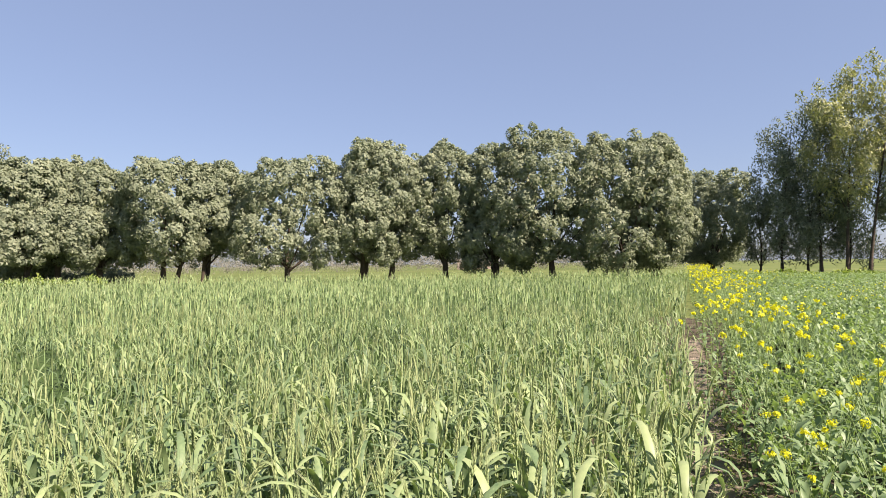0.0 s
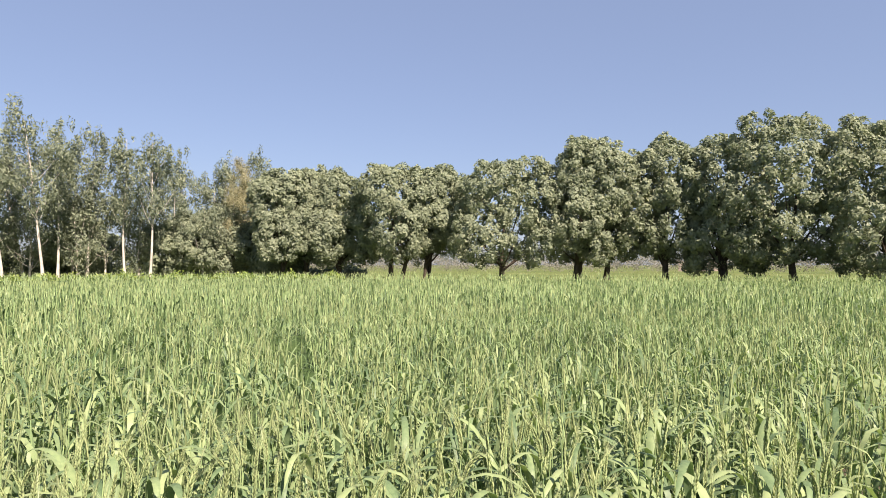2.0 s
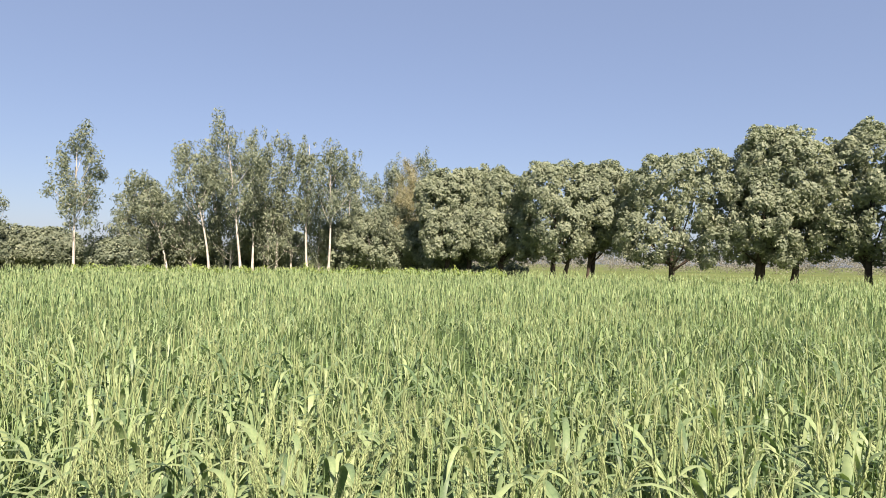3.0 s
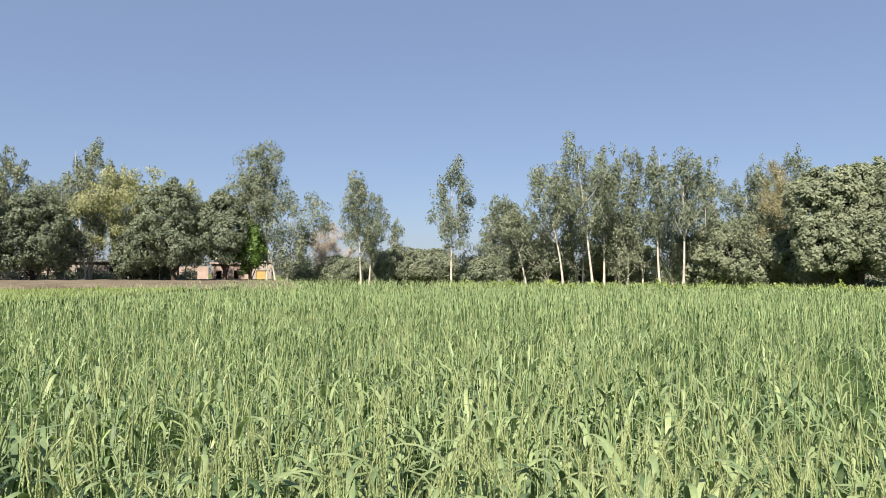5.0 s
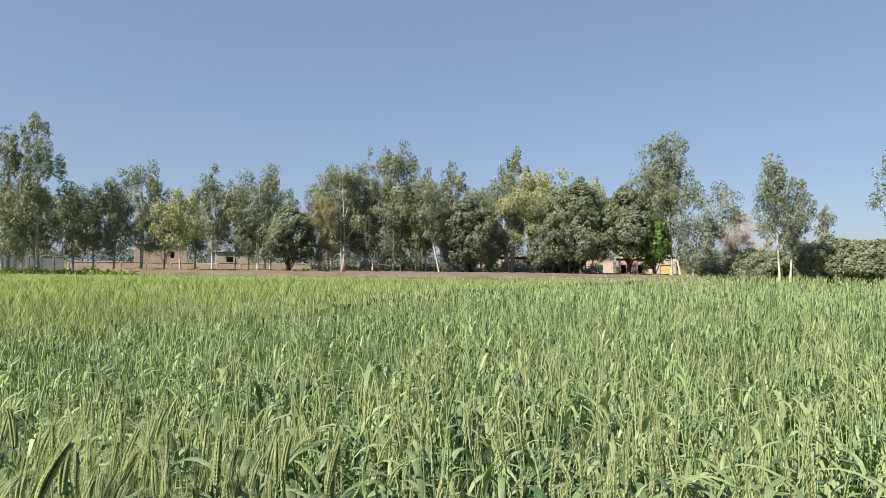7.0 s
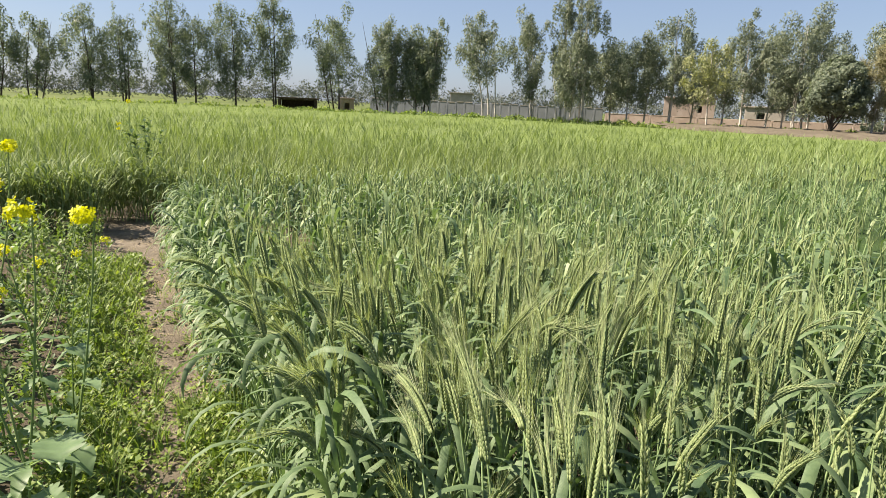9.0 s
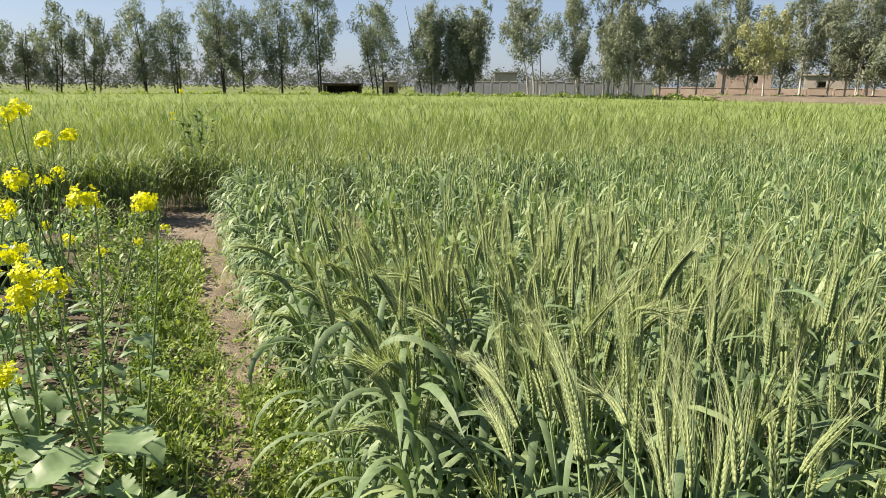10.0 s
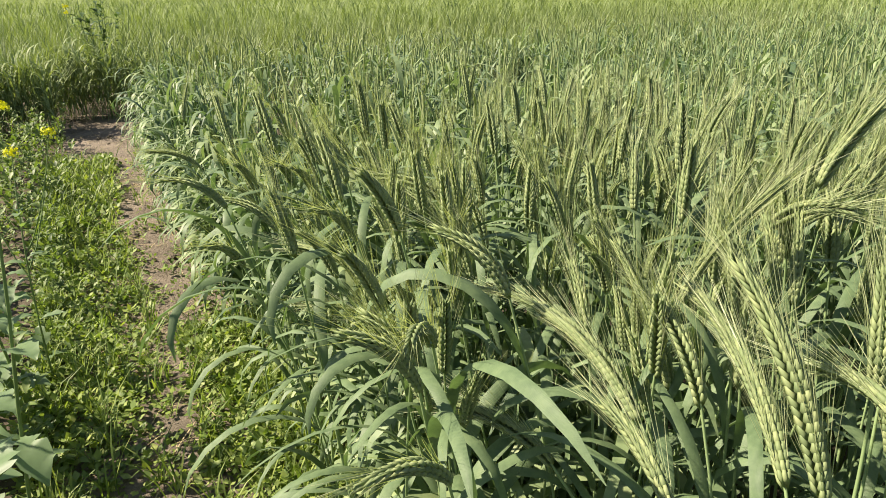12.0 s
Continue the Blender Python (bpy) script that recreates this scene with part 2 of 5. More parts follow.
def scatter(templates, spots, yaw, size, rng, lean=0.12, stretch=None):
    """Many plants from a few templates, joined: corners, triangles, material numbers."""
    pick = rng.integers(0, len(templates), len(spots))
    tx, ty = rng.normal(0, lean, len(spots)), rng.normal(0, lean, len(spots))
    V, F, M, base = [], [], [], 0
    for k, (tv, tf, tm) in enumerate(templates):
        who = np.where(pick == k)[0]
        if not len(who):
            continue
        c, s = np.cos(yaw[who])[:, None], np.sin(yaw[who])[:, None]
        z = size[who][:, None]
        wide = z if stretch is None else z * stretch[who][:, None]
        x = (tv[None, :, 0] * c - tv[None, :, 1] * s) * wide
        y = (tv[None, :, 0] * s + tv[None, :, 1] * c) * wide
        h = tv[None, :, 2] * z
        x, y = x + tx[who][:, None] * h, y + ty[who][:, None] * h
        v = np.stack([x + spots[who, 0:1], y + spots[who, 1:2], h + spots[who, 2:3]], 2)
        V.append(v.reshape(-1, 3))
        F.append((tf[None] + (np.arange(len(who)) * len(tv))[:, None, None]).reshape(-1, 3) + base)
        M.append(np.tile(tm, len(who)))
        base += len(who) * len(tv)
    return np.concatenate(V), np.concatenate(F), np.concatenate(M)


# ---- the plan of the fields ----
EDGE_Y = (-12.0, -7.4, -4.3, -3.0, -1.0, 0.0, 1.6, 5.0, 60.0)
EDGE_X = (-2.1, -1.55, -1.04, -0.88, -0.50, 0.00, 0.62, 1.92, 23.0)


def wheat_edge(y):
    """x of the wheat's edge along the path."""
    return np.interp(y, EDGE_Y, EDGE_X)


def path_width(y):
    return np.interp(y, (-8.0, -6.0, -3.0, -1.0, 1.0, 4.0, 9.0), (0.66, 0.58, 0.58, 0.60, 0.40, 0.24, 0.16))


def wheat_end(x):
    """y of the wheat's end beside the younger field."""
    return np.interp(x, (-62.0, -30.0, -22.0, -17.0, -12.5, -8.3, -5.0, -3.0, -2.2, -1.0), (10.5, -0.5, -3.8, -5.2, -5.6, -5.7, -5.6, -5.8, -6.2, -7.3))


def inside(x, y, poly):
    ok = np.zeros(len(x), bool)
    for (x0, y0), (x1, y1) in zip(poly, poly[1:] + poly[:1]):
        cross = (y0 > y) != (y1 > y)
        ok ^= cross & (x < (x1 - x0) * (y - y0) / (y1 - y0 + 1e-12) + x0)
    return ok


WHEAT_LIMITS = [(17.5, 47), (-28, 42.5), (-45, 30), (-61, 12), (-60, 2), (0, -12), (3, -12)]
YOUNG_LIMITS = [(30, -8.3), (30, -62), (10, -70), (-10, -67), (-36, -46), (-41, -24), (-42, -8), (-43, 3), (-38, 7), (-1, -5)]


def in_wheat(x, y):
    return inside(x, y, WHEAT_LIMITS) & (x < wheat_edge(y)) & (y > wheat_end(x))


def in_young(x, y):
    front = np.where(x > -2.0, -7.6, np.minimum(wheat_end(x) - 0.35, -5.0 + 0 * x))
    front = np.where(x < -8, wheat_end(x) - 0.05, np.where(x > -3.2, np.minimum(front, -7.0 - (x + 3.2) * 0.47), front))
    front = np.where(x > -0.85, -7.35 - 0.45 * (x + 0.85), front)
    return inside(x, y, YOUNG_LIMITS) & (y < front)


def in_mustard(x, y):
    return (x > wheat_edge(y) + path_width(y)) & (y > -7.6 - 0.08 * x) & (y < 46) & (x < wheat_edge(y) + 24)


def sown(rng, n, r0, r1, test, a0=0.0, a1=360.0):
    """n tries of places in a ring round the standpoint, kept where the test holds. Yaw counts to the left from +y."""
    r, a = np.sqrt(rng.uniform(r0 * r0, r1 * r1, n)), np.radians(rng.uniform(a0, a1, n))
    x, y = -np.sin(a) * r, np.cos(a) * r
    keep = test(x, y)
    return np.stack([x[keep], y[keep], np.zeros(keep.sum())], 1)


# ---- ground ----
def ground_sheet():
    n = 60
    rad = np.concatenate([[0.0], np.geomspace(0.6, 2500, n)])
    ang = np.linspace(0, 2 * math.pi, 96, endpoint=False)
    v = [(0, 0, -0.03)]
    for r in rad[1:]:
        for a in ang:
            x, y = r * math.cos(a), r * math.sin(a)
            v.append((x, y, -0.03 + 0.012 * noise.noise((x * 0.9, y * 0.9, 0))))
    f = [(0, 1 + j, 1 + (j + 1) % 96) for j in range(96)]
    for i in range(n - 1):
        for j in range(96):
            p, q = 1 + i * 96 + j, 1 + i * 96 + (j + 1) % 96
            f += [(p, p + 96, q + 96), (p, q + 96, q)]
    tagged(new("ground", raw("ground", v, f, [M_FARLAND])), "flat farmland running out to the hazy horizon", "ground", kind="structure")


def sheet(name, test, x0, x1, y0, y1, step, height, rough, mat, label, category, kind="structure"):
    """A patch of ground or undergrowth over part of the plan."""
    nx, ny = int((x1 - x0) / step), int((y1 - y0) / step)
    gx, gy = np.meshgrid(np.linspace(x0, x1, nx), np.linspace(y0, y1, ny), indexing="ij")
    ok = test(gx.ravel(), gy.ravel()).reshape(nx, ny)
    rng = np.random.default_rng(nx)
    z = (height(gx, gy) if callable(height) else height) + rng.uniform(-rough, rough, (nx, ny)) + 0.5 * rough * np.sin(gx * 2.1) * np.cos(gy * 1.7)
    gx, gy = gx + rng.uniform(-0.3, 0.3, gx.shape) * step, gy + rng.uniform(-0.3, 0.3, gx.shape) * step
    v = np.stack([gx, gy, z], 2).reshape(-1, 3)
    cell = ok[:-1, :-1] & ok[1:, :-1] & ok[:-1, 1:] & ok[1:, 1:]
    i, j = np.where(cell)
    a = i * ny + j
    f = np.concatenate([np.stack([a, a + ny, a + ny + 1], 1), np.stack([a, a + ny + 1, a + 1], 1)])
    used, f = np.unique(f, return_inverse=True)
    return tagged(new(name, raw(name, v[used], f.reshape(-1, 3), [mat])), label, category, kind=kind)


def far_from_camera(x, y, r):
    return np.hypot(x, y) > r


ground_sheet()
sheet("soil", lambda x, y: np.hypot(x, y) < 18, -18, 18, -18, 18, 0.25, 0.0, 0.012, M_SOIL, "damp brown field soil under the crops", "soil")
sheet("footpath", lambda x, y: (x > wheat_edge(y) - 0.12) & (x < wheat_edge(y) + path_width(y) + 0.12) | ((y < -7.0) & (y > -8.15) & (x > -1.9) & (x < -0.8)),
      -2.6, 6.0, -8.4, 12.0, 0.055, 0.022, 0.009, M_PATH, "narrow trodden earth path with weeds between wheat and mustard", "path")
def bank(x, y):
    """The ploughed strip rises slowly from the young field to the trees."""
    t = np.clip((-x - 38.5 + 1.5 * np.sin(y * 0.4) + 0.7 * np.sin(y * 1.3 + x)) / 9.0, 0, 1)
    return 0.06 + 0.69 * t * t * (3 - 2 * t)


sheet("bare_earth", lambda x, y: inside(x, y, [(-38, -28), (-41.5, -8), (-42, 10), (-76, 14), (-82, -16), (-58, -44)]), -84, -36, -46, 16, 0.7, bank, 0.05, M_PLOUGH, "strip of brown ploughed earth rising towards the trees", "earth")


# ---- wheat ----
def leaf_path(rng, h, length, n, droop, yaw):
    """A wheat leaf: rises from the stem, arches over and hangs."""
    s = np.linspace(0, 1, n)
    ang = radians(72) - droop * s ** 1.4
    dr, dz = np.cos(ang) * length / (n - 1), np.sin(ang) * length / (n - 1)
    r = np.concatenate([[0], np.cumsum(dr[:-1])])
    z = np.concatenate([[0], np.cumsum(dz[:-1])])
    sway = 0.10 * length * s ** 2 * rng.normal()
    c, w = math.cos(yaw), math.sin(yaw)
    return np.stack([r * c - sway * w, r * w + sway * c, h + z], 1), np.array([-w, c, 0.0])


def blade_widths(n, w):
    s = np.linspace(0, 1, n)
    return w * np.minimum(1, 0.45 + 2.2 * s) * np.sqrt(np.maximum(0.002, 1 - s ** 2.2))


def ear_axis(rng, base, length, bend, yaw, n=12, lean=0.1):
    s = np.linspace(0, 1, n)
    ang = radians(90) - lean - bend * s ** 1.2
    r = np.concatenate([[0], np.cumsum(np.cos(ang[:-1]))]) * length / (n - 1)
    z = np.concatenate([[0], np.cumsum(np.sin(ang[:-1]))]) * length / (n - 1)
    return np.array(base) + np.stack([r * math.cos(yaw), r * math.sin(yaw), z], 1)


def grain_pod(c, axis, out, length, wide):
    """One floret: a pointed, bellied husk."""
    side = unit(np.cross(axis, out))
    v = [c - axis * length * 0.45, c + out * wide, c + side * wide, c - out * wide * 0.9, c - side * wide, c + axis * length * 0.6]
    return v, [(0, 1 + (j + 1) % 4, 1 + j) for j in range(4)] + [(5, 1 + j, 1 + (j + 1) % 4) for j in range(4)]


def fine_ear(rng, axis, rich=False):
    """Husks in two rows along the axis, and the long awns."""
    husks, awns = Soup(), Soup()
    along = unit(np.gradient(axis, axis=0))
    face = unit(np.cross(along[0], rng.normal(size=3)))
    size = np.linalg.norm(np.diff(axis, axis=0), axis=1).sum() / 0.105
    count, plump = int(26 * max(1.0, size)), min(1.12, max(1.0, size))
    for i in range(count):
        s = (i + 0.5) / count
        p = np.array([np.interp(s, np.linspace(0, 1, len(axis)), axis[:, k]) for k in range(3)])
        a = unit(np.array([np.interp(s, np.linspace(0, 1, len(axis)), along[:, k]) for k in range(3)]))
        row = unit(np.cross(a, face)) * (1 if i % 2 else -1)
        fat = (0.75 + 0.5 * math.sin(math.pi * min(1, s * 1.1 + 0.08))) * 0.0037 * plump
        for spread in (-0.75, 0.0, 0.75):
            out = unit(row * 0.85 + face * spread)
            up = unit(a + out * 0.24)
            husks.add(*grain_pod(p + out * fat * 1.2, up, out, 0.0195 * plump, fat * 0.8))
            if (spread == 0.0 and s < 0.15) or (not rich and rng.uniform() < 0.45):
                continue
            tip = unit(a + out * rng.uniform(0.08, 0.25) + rng.normal(0, 0.03, 3))
            n, ln = 4, rng.uniform(0.060, 0.100) * (0.95 if rich else 0.85)
            t = np.linspace(0, 1, n)[:, None]
            line = p + out * fat * 1.3 + up * 0.007 + tip * ln * t + out * ln * 0.05 * t ** 2
            awns.add(*ribbon(line, np.linspace(0.00034, 0.00010, n), rng.normal(size=3)))
    return husks, awns


def coarse_wheat(rng, level):
    """A whole stalk as plain triangles: level 0 at one's feet, 1 near, 2 middle, 3 far."""
    s = Soup()
    h = rng.uniform(0.78, 0.93)
    yaw = rng.uniform(0, 6.28)
    lean = rng.normal(0, 0.035, 2)
    n = (6, 4, 3, 3)[level]
    t = np.linspace(0.0 if level < 2 else 0.25, 1, n)
    stem = np.stack([lean[0] * t ** 2, lean[1] * t ** 2, h * t], 1)
    wide = (0.0018, 0.0019, 0.0026, 0.005)[level]
    if level == 0:
        s.add(*tube(stem, np.full(n, wide), 4), 1)
    else:
        s.add(*ribbon(stem, np.full(n, wide), (math.cos(yaw), math.sin(yaw), 0)), 1)
    for k in range((4, 4, 3, 2)[level]):
        lh = h * ((0.84, 0.66, 0.50, 0.36)[k] if level < 2 else rng.uniform(0.45, 0.84)) * rng.uniform(0.93, 1.07)
        m = (9, 6, 4, 3)[level]
        path, side = leaf_path(rng, lh, rng.uniform(0.20, 0.34) * (1.12 if level < 2 else 1.0), m, rng.uniform(2.0, 4.2), rng.uniform(0, 6.28))
        half = (0.0118, 0.0118, 0.0098, 0.0135)[level] * rng.uniform(0.75, 1.2)
        s.add(*ribbon(path, blade_widths(m, half), side, 0.3 if level == 0 else 0.0), 0)
    length, rings = rng.uniform(0.085, 0.118), (12, 9, 5, 3)[level]
    ear = ear_axis(rng, stem[-1], length, abs(rng.normal(0, 0.35)) + (0.9 if rng.uniform() < 0.1 else 0.0), rng.uniform(0, 6.28), rings)
    along = unit(np.gradient(ear, axis=0))
    if level == 0:
        face = unit(np.cross(along[0], rng.normal(size=3)))
        for i in range(24):
            u = (i + 0.5) / 24
            p = np.array([np.interp(u, np.linspace(0, 1, rings), ear[:, q]) for q in range(3)])
            a = along[min(rings - 1, int(u * rings))]
            out = unit(unit(np.cross(a, face)) * (1 if i % 2 else -1) + face * rng.uniform(-0.5, 0.5))
            fat = (0.75 + 0.45 * math.sin(math.pi * min(1, u * 1.1 + 0.08))) * 0.0032
            s.add(*grain_pod(p + out * fat * 1.1, unit(a + out * 0.20), out, 0.0200, fat), 2)
    elif level == 3:
        s.add(*ribbon(ear, np.array([0.7, 1.0, 0.2]) * 0.0095, (math.cos(yaw + 0.7), math.sin(yaw + 0.7), 0)), 2)
    else:
        i = np.arange(rings)
        bump = np.where(i % 2, 1.0, 0.62) * np.minimum(1, np.minimum(i * 0.5 + 0.5, (rings - 1 - i) * 0.55 + 0.15))
        s.add(*tube(ear, bump * (0.0, 0.0060, 0.0072)[level], 3), 2)
    for k in range((26, 12, 5, 2)[level]):
        j = rng.integers(1, rings)
        side = unit(np.cross(along[j], rng.normal(size=3)))
        tip = ear[j] + unit(along[j] + side * rng.uniform(0.06, 0.30)) * rng.uniform(0.05, 0.095)
        q = unit(np.cross(side, along[j])) * (0.00042, 0.00055, 0.0011, 0.0035)[level]
        s.add([ear[j] - q, ear[j] + q, tip], [(0, 1, 2)], 3)
    return s.arrays()


rng = np.random.default_rng(11)
W0, W1, W2, W3 = ([coarse_wheat(rng, k) for i in range(n)] for k, n in ((0, 24), (1, 24), (2, 18), (3, 12)))
WHEAT_MATS = [M_WLEAF, M_WSTEM, M_WEAR, M_WAWN]
NEAR_X, NEAR_Y = (-1.75, -0.36), (-2.05, -0.62)


def near_box(x, y):
    """The stretch beside the path where the stalks stand singly."""
    return (x > NEAR_X[0]) & (x < NEAR_X[1]) & (y > NEAR_Y[0]) & (y < NEAR_Y[1]) & (x + 0.55 * y < -0.98)


def clear(x, y):
    """Stalks keep off the camera's way."""
    d = np.minimum(np.hypot(x, y), np.minimum(np.hypot(x + 0.07, y + 0.4), np.hypot(x + 0.157, y + 0.6)))
    return d > 0.56


def stuff(name, pieces, mats, label, category):
    V, F, M, base = [], [], [], 0
    for v, f, m in pieces:
        V.append(v), F.append(f + base), M.append(m)
        base += len(v)
    ob = new(name, raw(name, np.concatenate(V), np.concatenate(F), mats, np.concatenate(M)))
    return tagged(ob, label, category, kind="stuff")


def plant_many(rng, temps, spots, lo, hi, lean=0.06, stretch=None):
    return scatter(temps, spots, rng.uniform(0, 6.28, len(spots)), rng.uniform(lo, hi, len(spots)), rng, lean, stretch)


def swell(spots):
    """Slow changes of the crop's height over the field."""
    return np.array([0.10 * noise.noise((x * 0.35, y * 0.35, 3.0)) + 0.03 * noise.noise((x * 1.3, y * 1.3, 7.0)) for x, y, z in spots]) if len(spots) < 40000 else 0.06 * np.sin(spots[:, 0] * 0.5) * np.cos(spots[:, 1] * 0.43)


ring0 = sown(rng, 3300, 0.3, 2.3, lambda x, y: in_wheat(x, y) & ~near_box(x, y) & clear(x, y))
ring1 = sown(rng, 8800, 2.3, 4.6, in_wheat)
ring2 = sown(rng, 22000, 4.6, 11.0, in_wheat)
def tufted(spots, share, freq):
    """Leaves small gaps between the tufts of a thick crop."""
    keep = [noise.noise((x * freq, y * freq, 1.7)) + 0.5 * noise.noise((x * freq * 2.7, y * freq * 2.7, 4.0)) > share for x, y, z in spots]
    return spots[np.array(keep)]


ring0, ring1, ring2 = tufted(ring0, -0.16, 3.8), tufted(ring1, -0.06, 3.4), tufted(ring2, -0.06, 2.4)
ring3 = sown(rng, 26000, 11.0, 28.0, lambda x, y: in_wheat(x, y))
ring4 = sown(rng, 23000, 28.0, 66.0, lambda x, y: in_wheat(x, y))
pieces = []
for spots, temps, lo, hi, wide in ((ring0, W0, 0.90, 1.08, 1.0), (ring1, W1, 0.88, 1.06, 1.0), (ring2, W2, 0.84, 1.02, 1.0), (ring3, W3, 0.87, 1.02, 1.0), (ring4, W3, 0.88, 1.02, 2.0)):
    size = rng.uniform(lo, hi, len(spots)) + swell(spots)
    pieces.append(scatter(temps, spots, rng.uniform(0, 6.28, len(spots)), size, rng, 0.07, np.full(len(spots), wide)))


def rim_plant(rng):
    """A leafy stalk of the crop's edge: broad leaves hanging out over the path at every height."""
    s = Soup()
    for k in range(6):
        path, side = leaf_path(rng, rng.uniform(0.12, 0.62), rng.uniform(0.22, 0.36), 8, rng.uniform(2.4, 4.2), rng.uniform(-1.5, 1.5))
        s.add(*ribbon(path, blade_widths(8, rng.uniform(0.0075, 0.0115)), side), 0)
    s.add(*tube(np.array([(0, 0, 0), (0.01, 0, 0.35), (0.03, 0.01, 0.7)]), np.array([0.0026, 0.0022, 0.0016]), 4), 1)
    return s.arrays()


rim_y = rng.uniform(-5.8, -0.95, 600)
rim_at = np.stack([wheat_edge(rim_y) + np.where(rim_y < -2.6, 0.02, -0.15) - 0.30 * rng.uniform(0, 1, 600) ** 1.5, rim_y, 0 * rim_y], 1)
rim_at = rim_at[clear(rim_at[:, 0], rim_at[:, 1])]
pieces.append(scatter([rim_plant(rng) for i in range(14)], rim_at, rng.normal(0.1, 0.7, len(rim_at)), rng.uniform(0.85, 1.15, len(rim_at)), rng, 0.08))
end_x = rng.uniform(-5.0, -2.3, 260)
end_at = np.stack([end_x, wheat_end(end_x) + 0.05 + 0.25 * rng.uniform(0, 1, 260), 0 * end_x], 1)
pieces.append(scatter([rim_plant(rng) for i in range(8)], end_at, rng.normal(-1.3, 0.7, 260), rng.uniform(0.85, 1.15, 260), rng, 0.08))
stuff("wheat_crop", pieces, WHEAT_MATS, "dense green bearded wheat in ear filling the field", "wheat")
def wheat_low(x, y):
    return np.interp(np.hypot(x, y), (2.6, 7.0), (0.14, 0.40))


# a sheet instead of lower leaves; its dark colour paints the shade among stalks
sheet("wheat_shade_sheet", lambda x, y: in_wheat(x, y) & in_wheat(x + 0.4, y) & far_from_camera(x, y, 2.6), -64, 18, -8, 48, 0.5, wheat_low, 0.07, M_SHADEFLOOR, "dark green sheet under the wheat, shade between the stalks put into its colour", "undergrowth", "stuff")


# ---- younger field beyond the wheat ----
def young_tuft(rng, level):
    s = Soup()
    for k in range((6, 3)[level - 1]):
        yaw = rng.uniform(0, 6.28)
        m = (4, 3)[level - 1]
        path, side = leaf_path(rng, rng.uniform(0.0, 0.4), rng.uniform(0.28, 0.42), m, rng.uniform(0.2, 1.7), yaw)
        path[:, :2] += rng.normal(0, 0.03, 2)
        s.add(*ribbon(path, blade_widths(m, (0.0046, 0.0090)[level - 1]), side), 0)
    return s.arrays()


Y1, Y2 = [young_tuft(rng, 1) for i in range(10)], [young_tuft(rng, 2) for i in range(10)]
pieces = []
for spots, temps, wide in ((sown(rng, 9500, 5.0, 16.0, in_young, 60, 215), Y1, 1.0), (sown(rng, 14500, 16.0, 34.0, in_young, 80, 215), Y2, 1.2), (sown(rng, 11000, 34.0, 74.0, in_young, 80, 215), Y2, 1.8)):
    pieces.append(scatter(temps, spots, rng.uniform(0, 6.28, len(spots)), rng.uniform(1.12, 1.30, len(spots)) + 0.6 * swell(spots), rng, 0.10, np.full(len(spots), wide * 0.85)))
front = sown(rng, 14500, 5.0, 13.0, lambda x, y: in_young(x, y) & ~in_young(x, y + 1.1), 100, 212)
pieces.append(scatter(Y1, front, rng.uniform(0, 6.28, len(front)), rng.uniform(0.9, 1.2, len(front)), rng, 0.12, np.full(len(front), 1.3)))
edge_x = rng.uniform(-1.9, 3.0, 420)
edge_y = np.where(edge_x > -0.85, -7.35 - 0.45 * (edge_x + 0.85), -7.0 - (edge_x + 3.2) * 0.47) - 0.02 - 0.5 * rng.uniform(0, 1, 420) ** 1.5
edge_at = np.stack([edge_x, edge_y, 0 * edge_x], 1)
pieces.append(scatter([rim_plant(rng) for i in range(10)], edge_at, rng.uniform(0, 6.28, 420), rng.uniform(0.85, 1.2, 420), rng, 0.10))
stuff("young_wheat_crop", pieces, [M_YOUNG, M_WSTEM], "bright yellow-green younger wheat beyond the path", "wheat")
def young_low(x, y):
    return np.interp(np.hypot(x, y), (11.0, 15.0, 24.0), (0.06, 0.22, 0.54))


sheet("young_undergrowth", lambda x, y: in_young(x, y + np.where(x < -12, 0.4, 2.4)) & in_young(x, y) & (np.hypot(x, y) > 11), -54, 31, -72, 9, 0.5, young_low, 0.04, M_YOUNGFLOOR, "shaded lower leaves of the younger crop", "undergrowth", "stuff")


# ---- mustard ----
def lobed_leaf(rng, length, wide, droop, detail=7):
    """A mustard leaf along +x: wavy, lobed margin, cupped along its midrib."""
    s = np.linspace(0, 1, detail)
    half = wide * np.sin(math.pi * np.minimum(1, s * 0.8 + 0.12)) ** 0.8 * (1 + 0.22 * rng.normal(size=detail)) * np.where(s < 0.25, 0.35, 1.0)
    half[-1] = 0.002
    z = 0.25 * length * s - droop * length * s ** 2
    mid = np.stack([length * s, 0 * s, z], 1)
    v = np.concatenate([mid + np.stack([0 * s, half, 0.25 * half + 0.08 * wide * rng.normal(size=detail)], 1), mid, mid + np.stack([0 * s, -half, 0.25 * half + 0.08 * wide * rng.normal(size=detail)], 1)])
    f = []
    for k in (0, detail):
        a = np.arange(detail - 1) + k
        f += [np.stack([a, a + detail, a + detail + 1], 1), np.stack([a, a + detail + 1, a + 1], 1)]
    return v, np.concatenate(f)


def turned(v, yaw, at=(0, 0, 0), up=0.0):
    c, s = math.cos(yaw), math.sin(yaw)
    cu, su = math.cos(up), math.sin(up)
    x, z = v[:, 0] * cu - v[:, 2] * su, v[:, 0] * su + v[:, 2] * cu
    return np.stack([x * c - v[:, 1] * s, x * s + v[:, 1] * c, z], 1) + np.array(at)


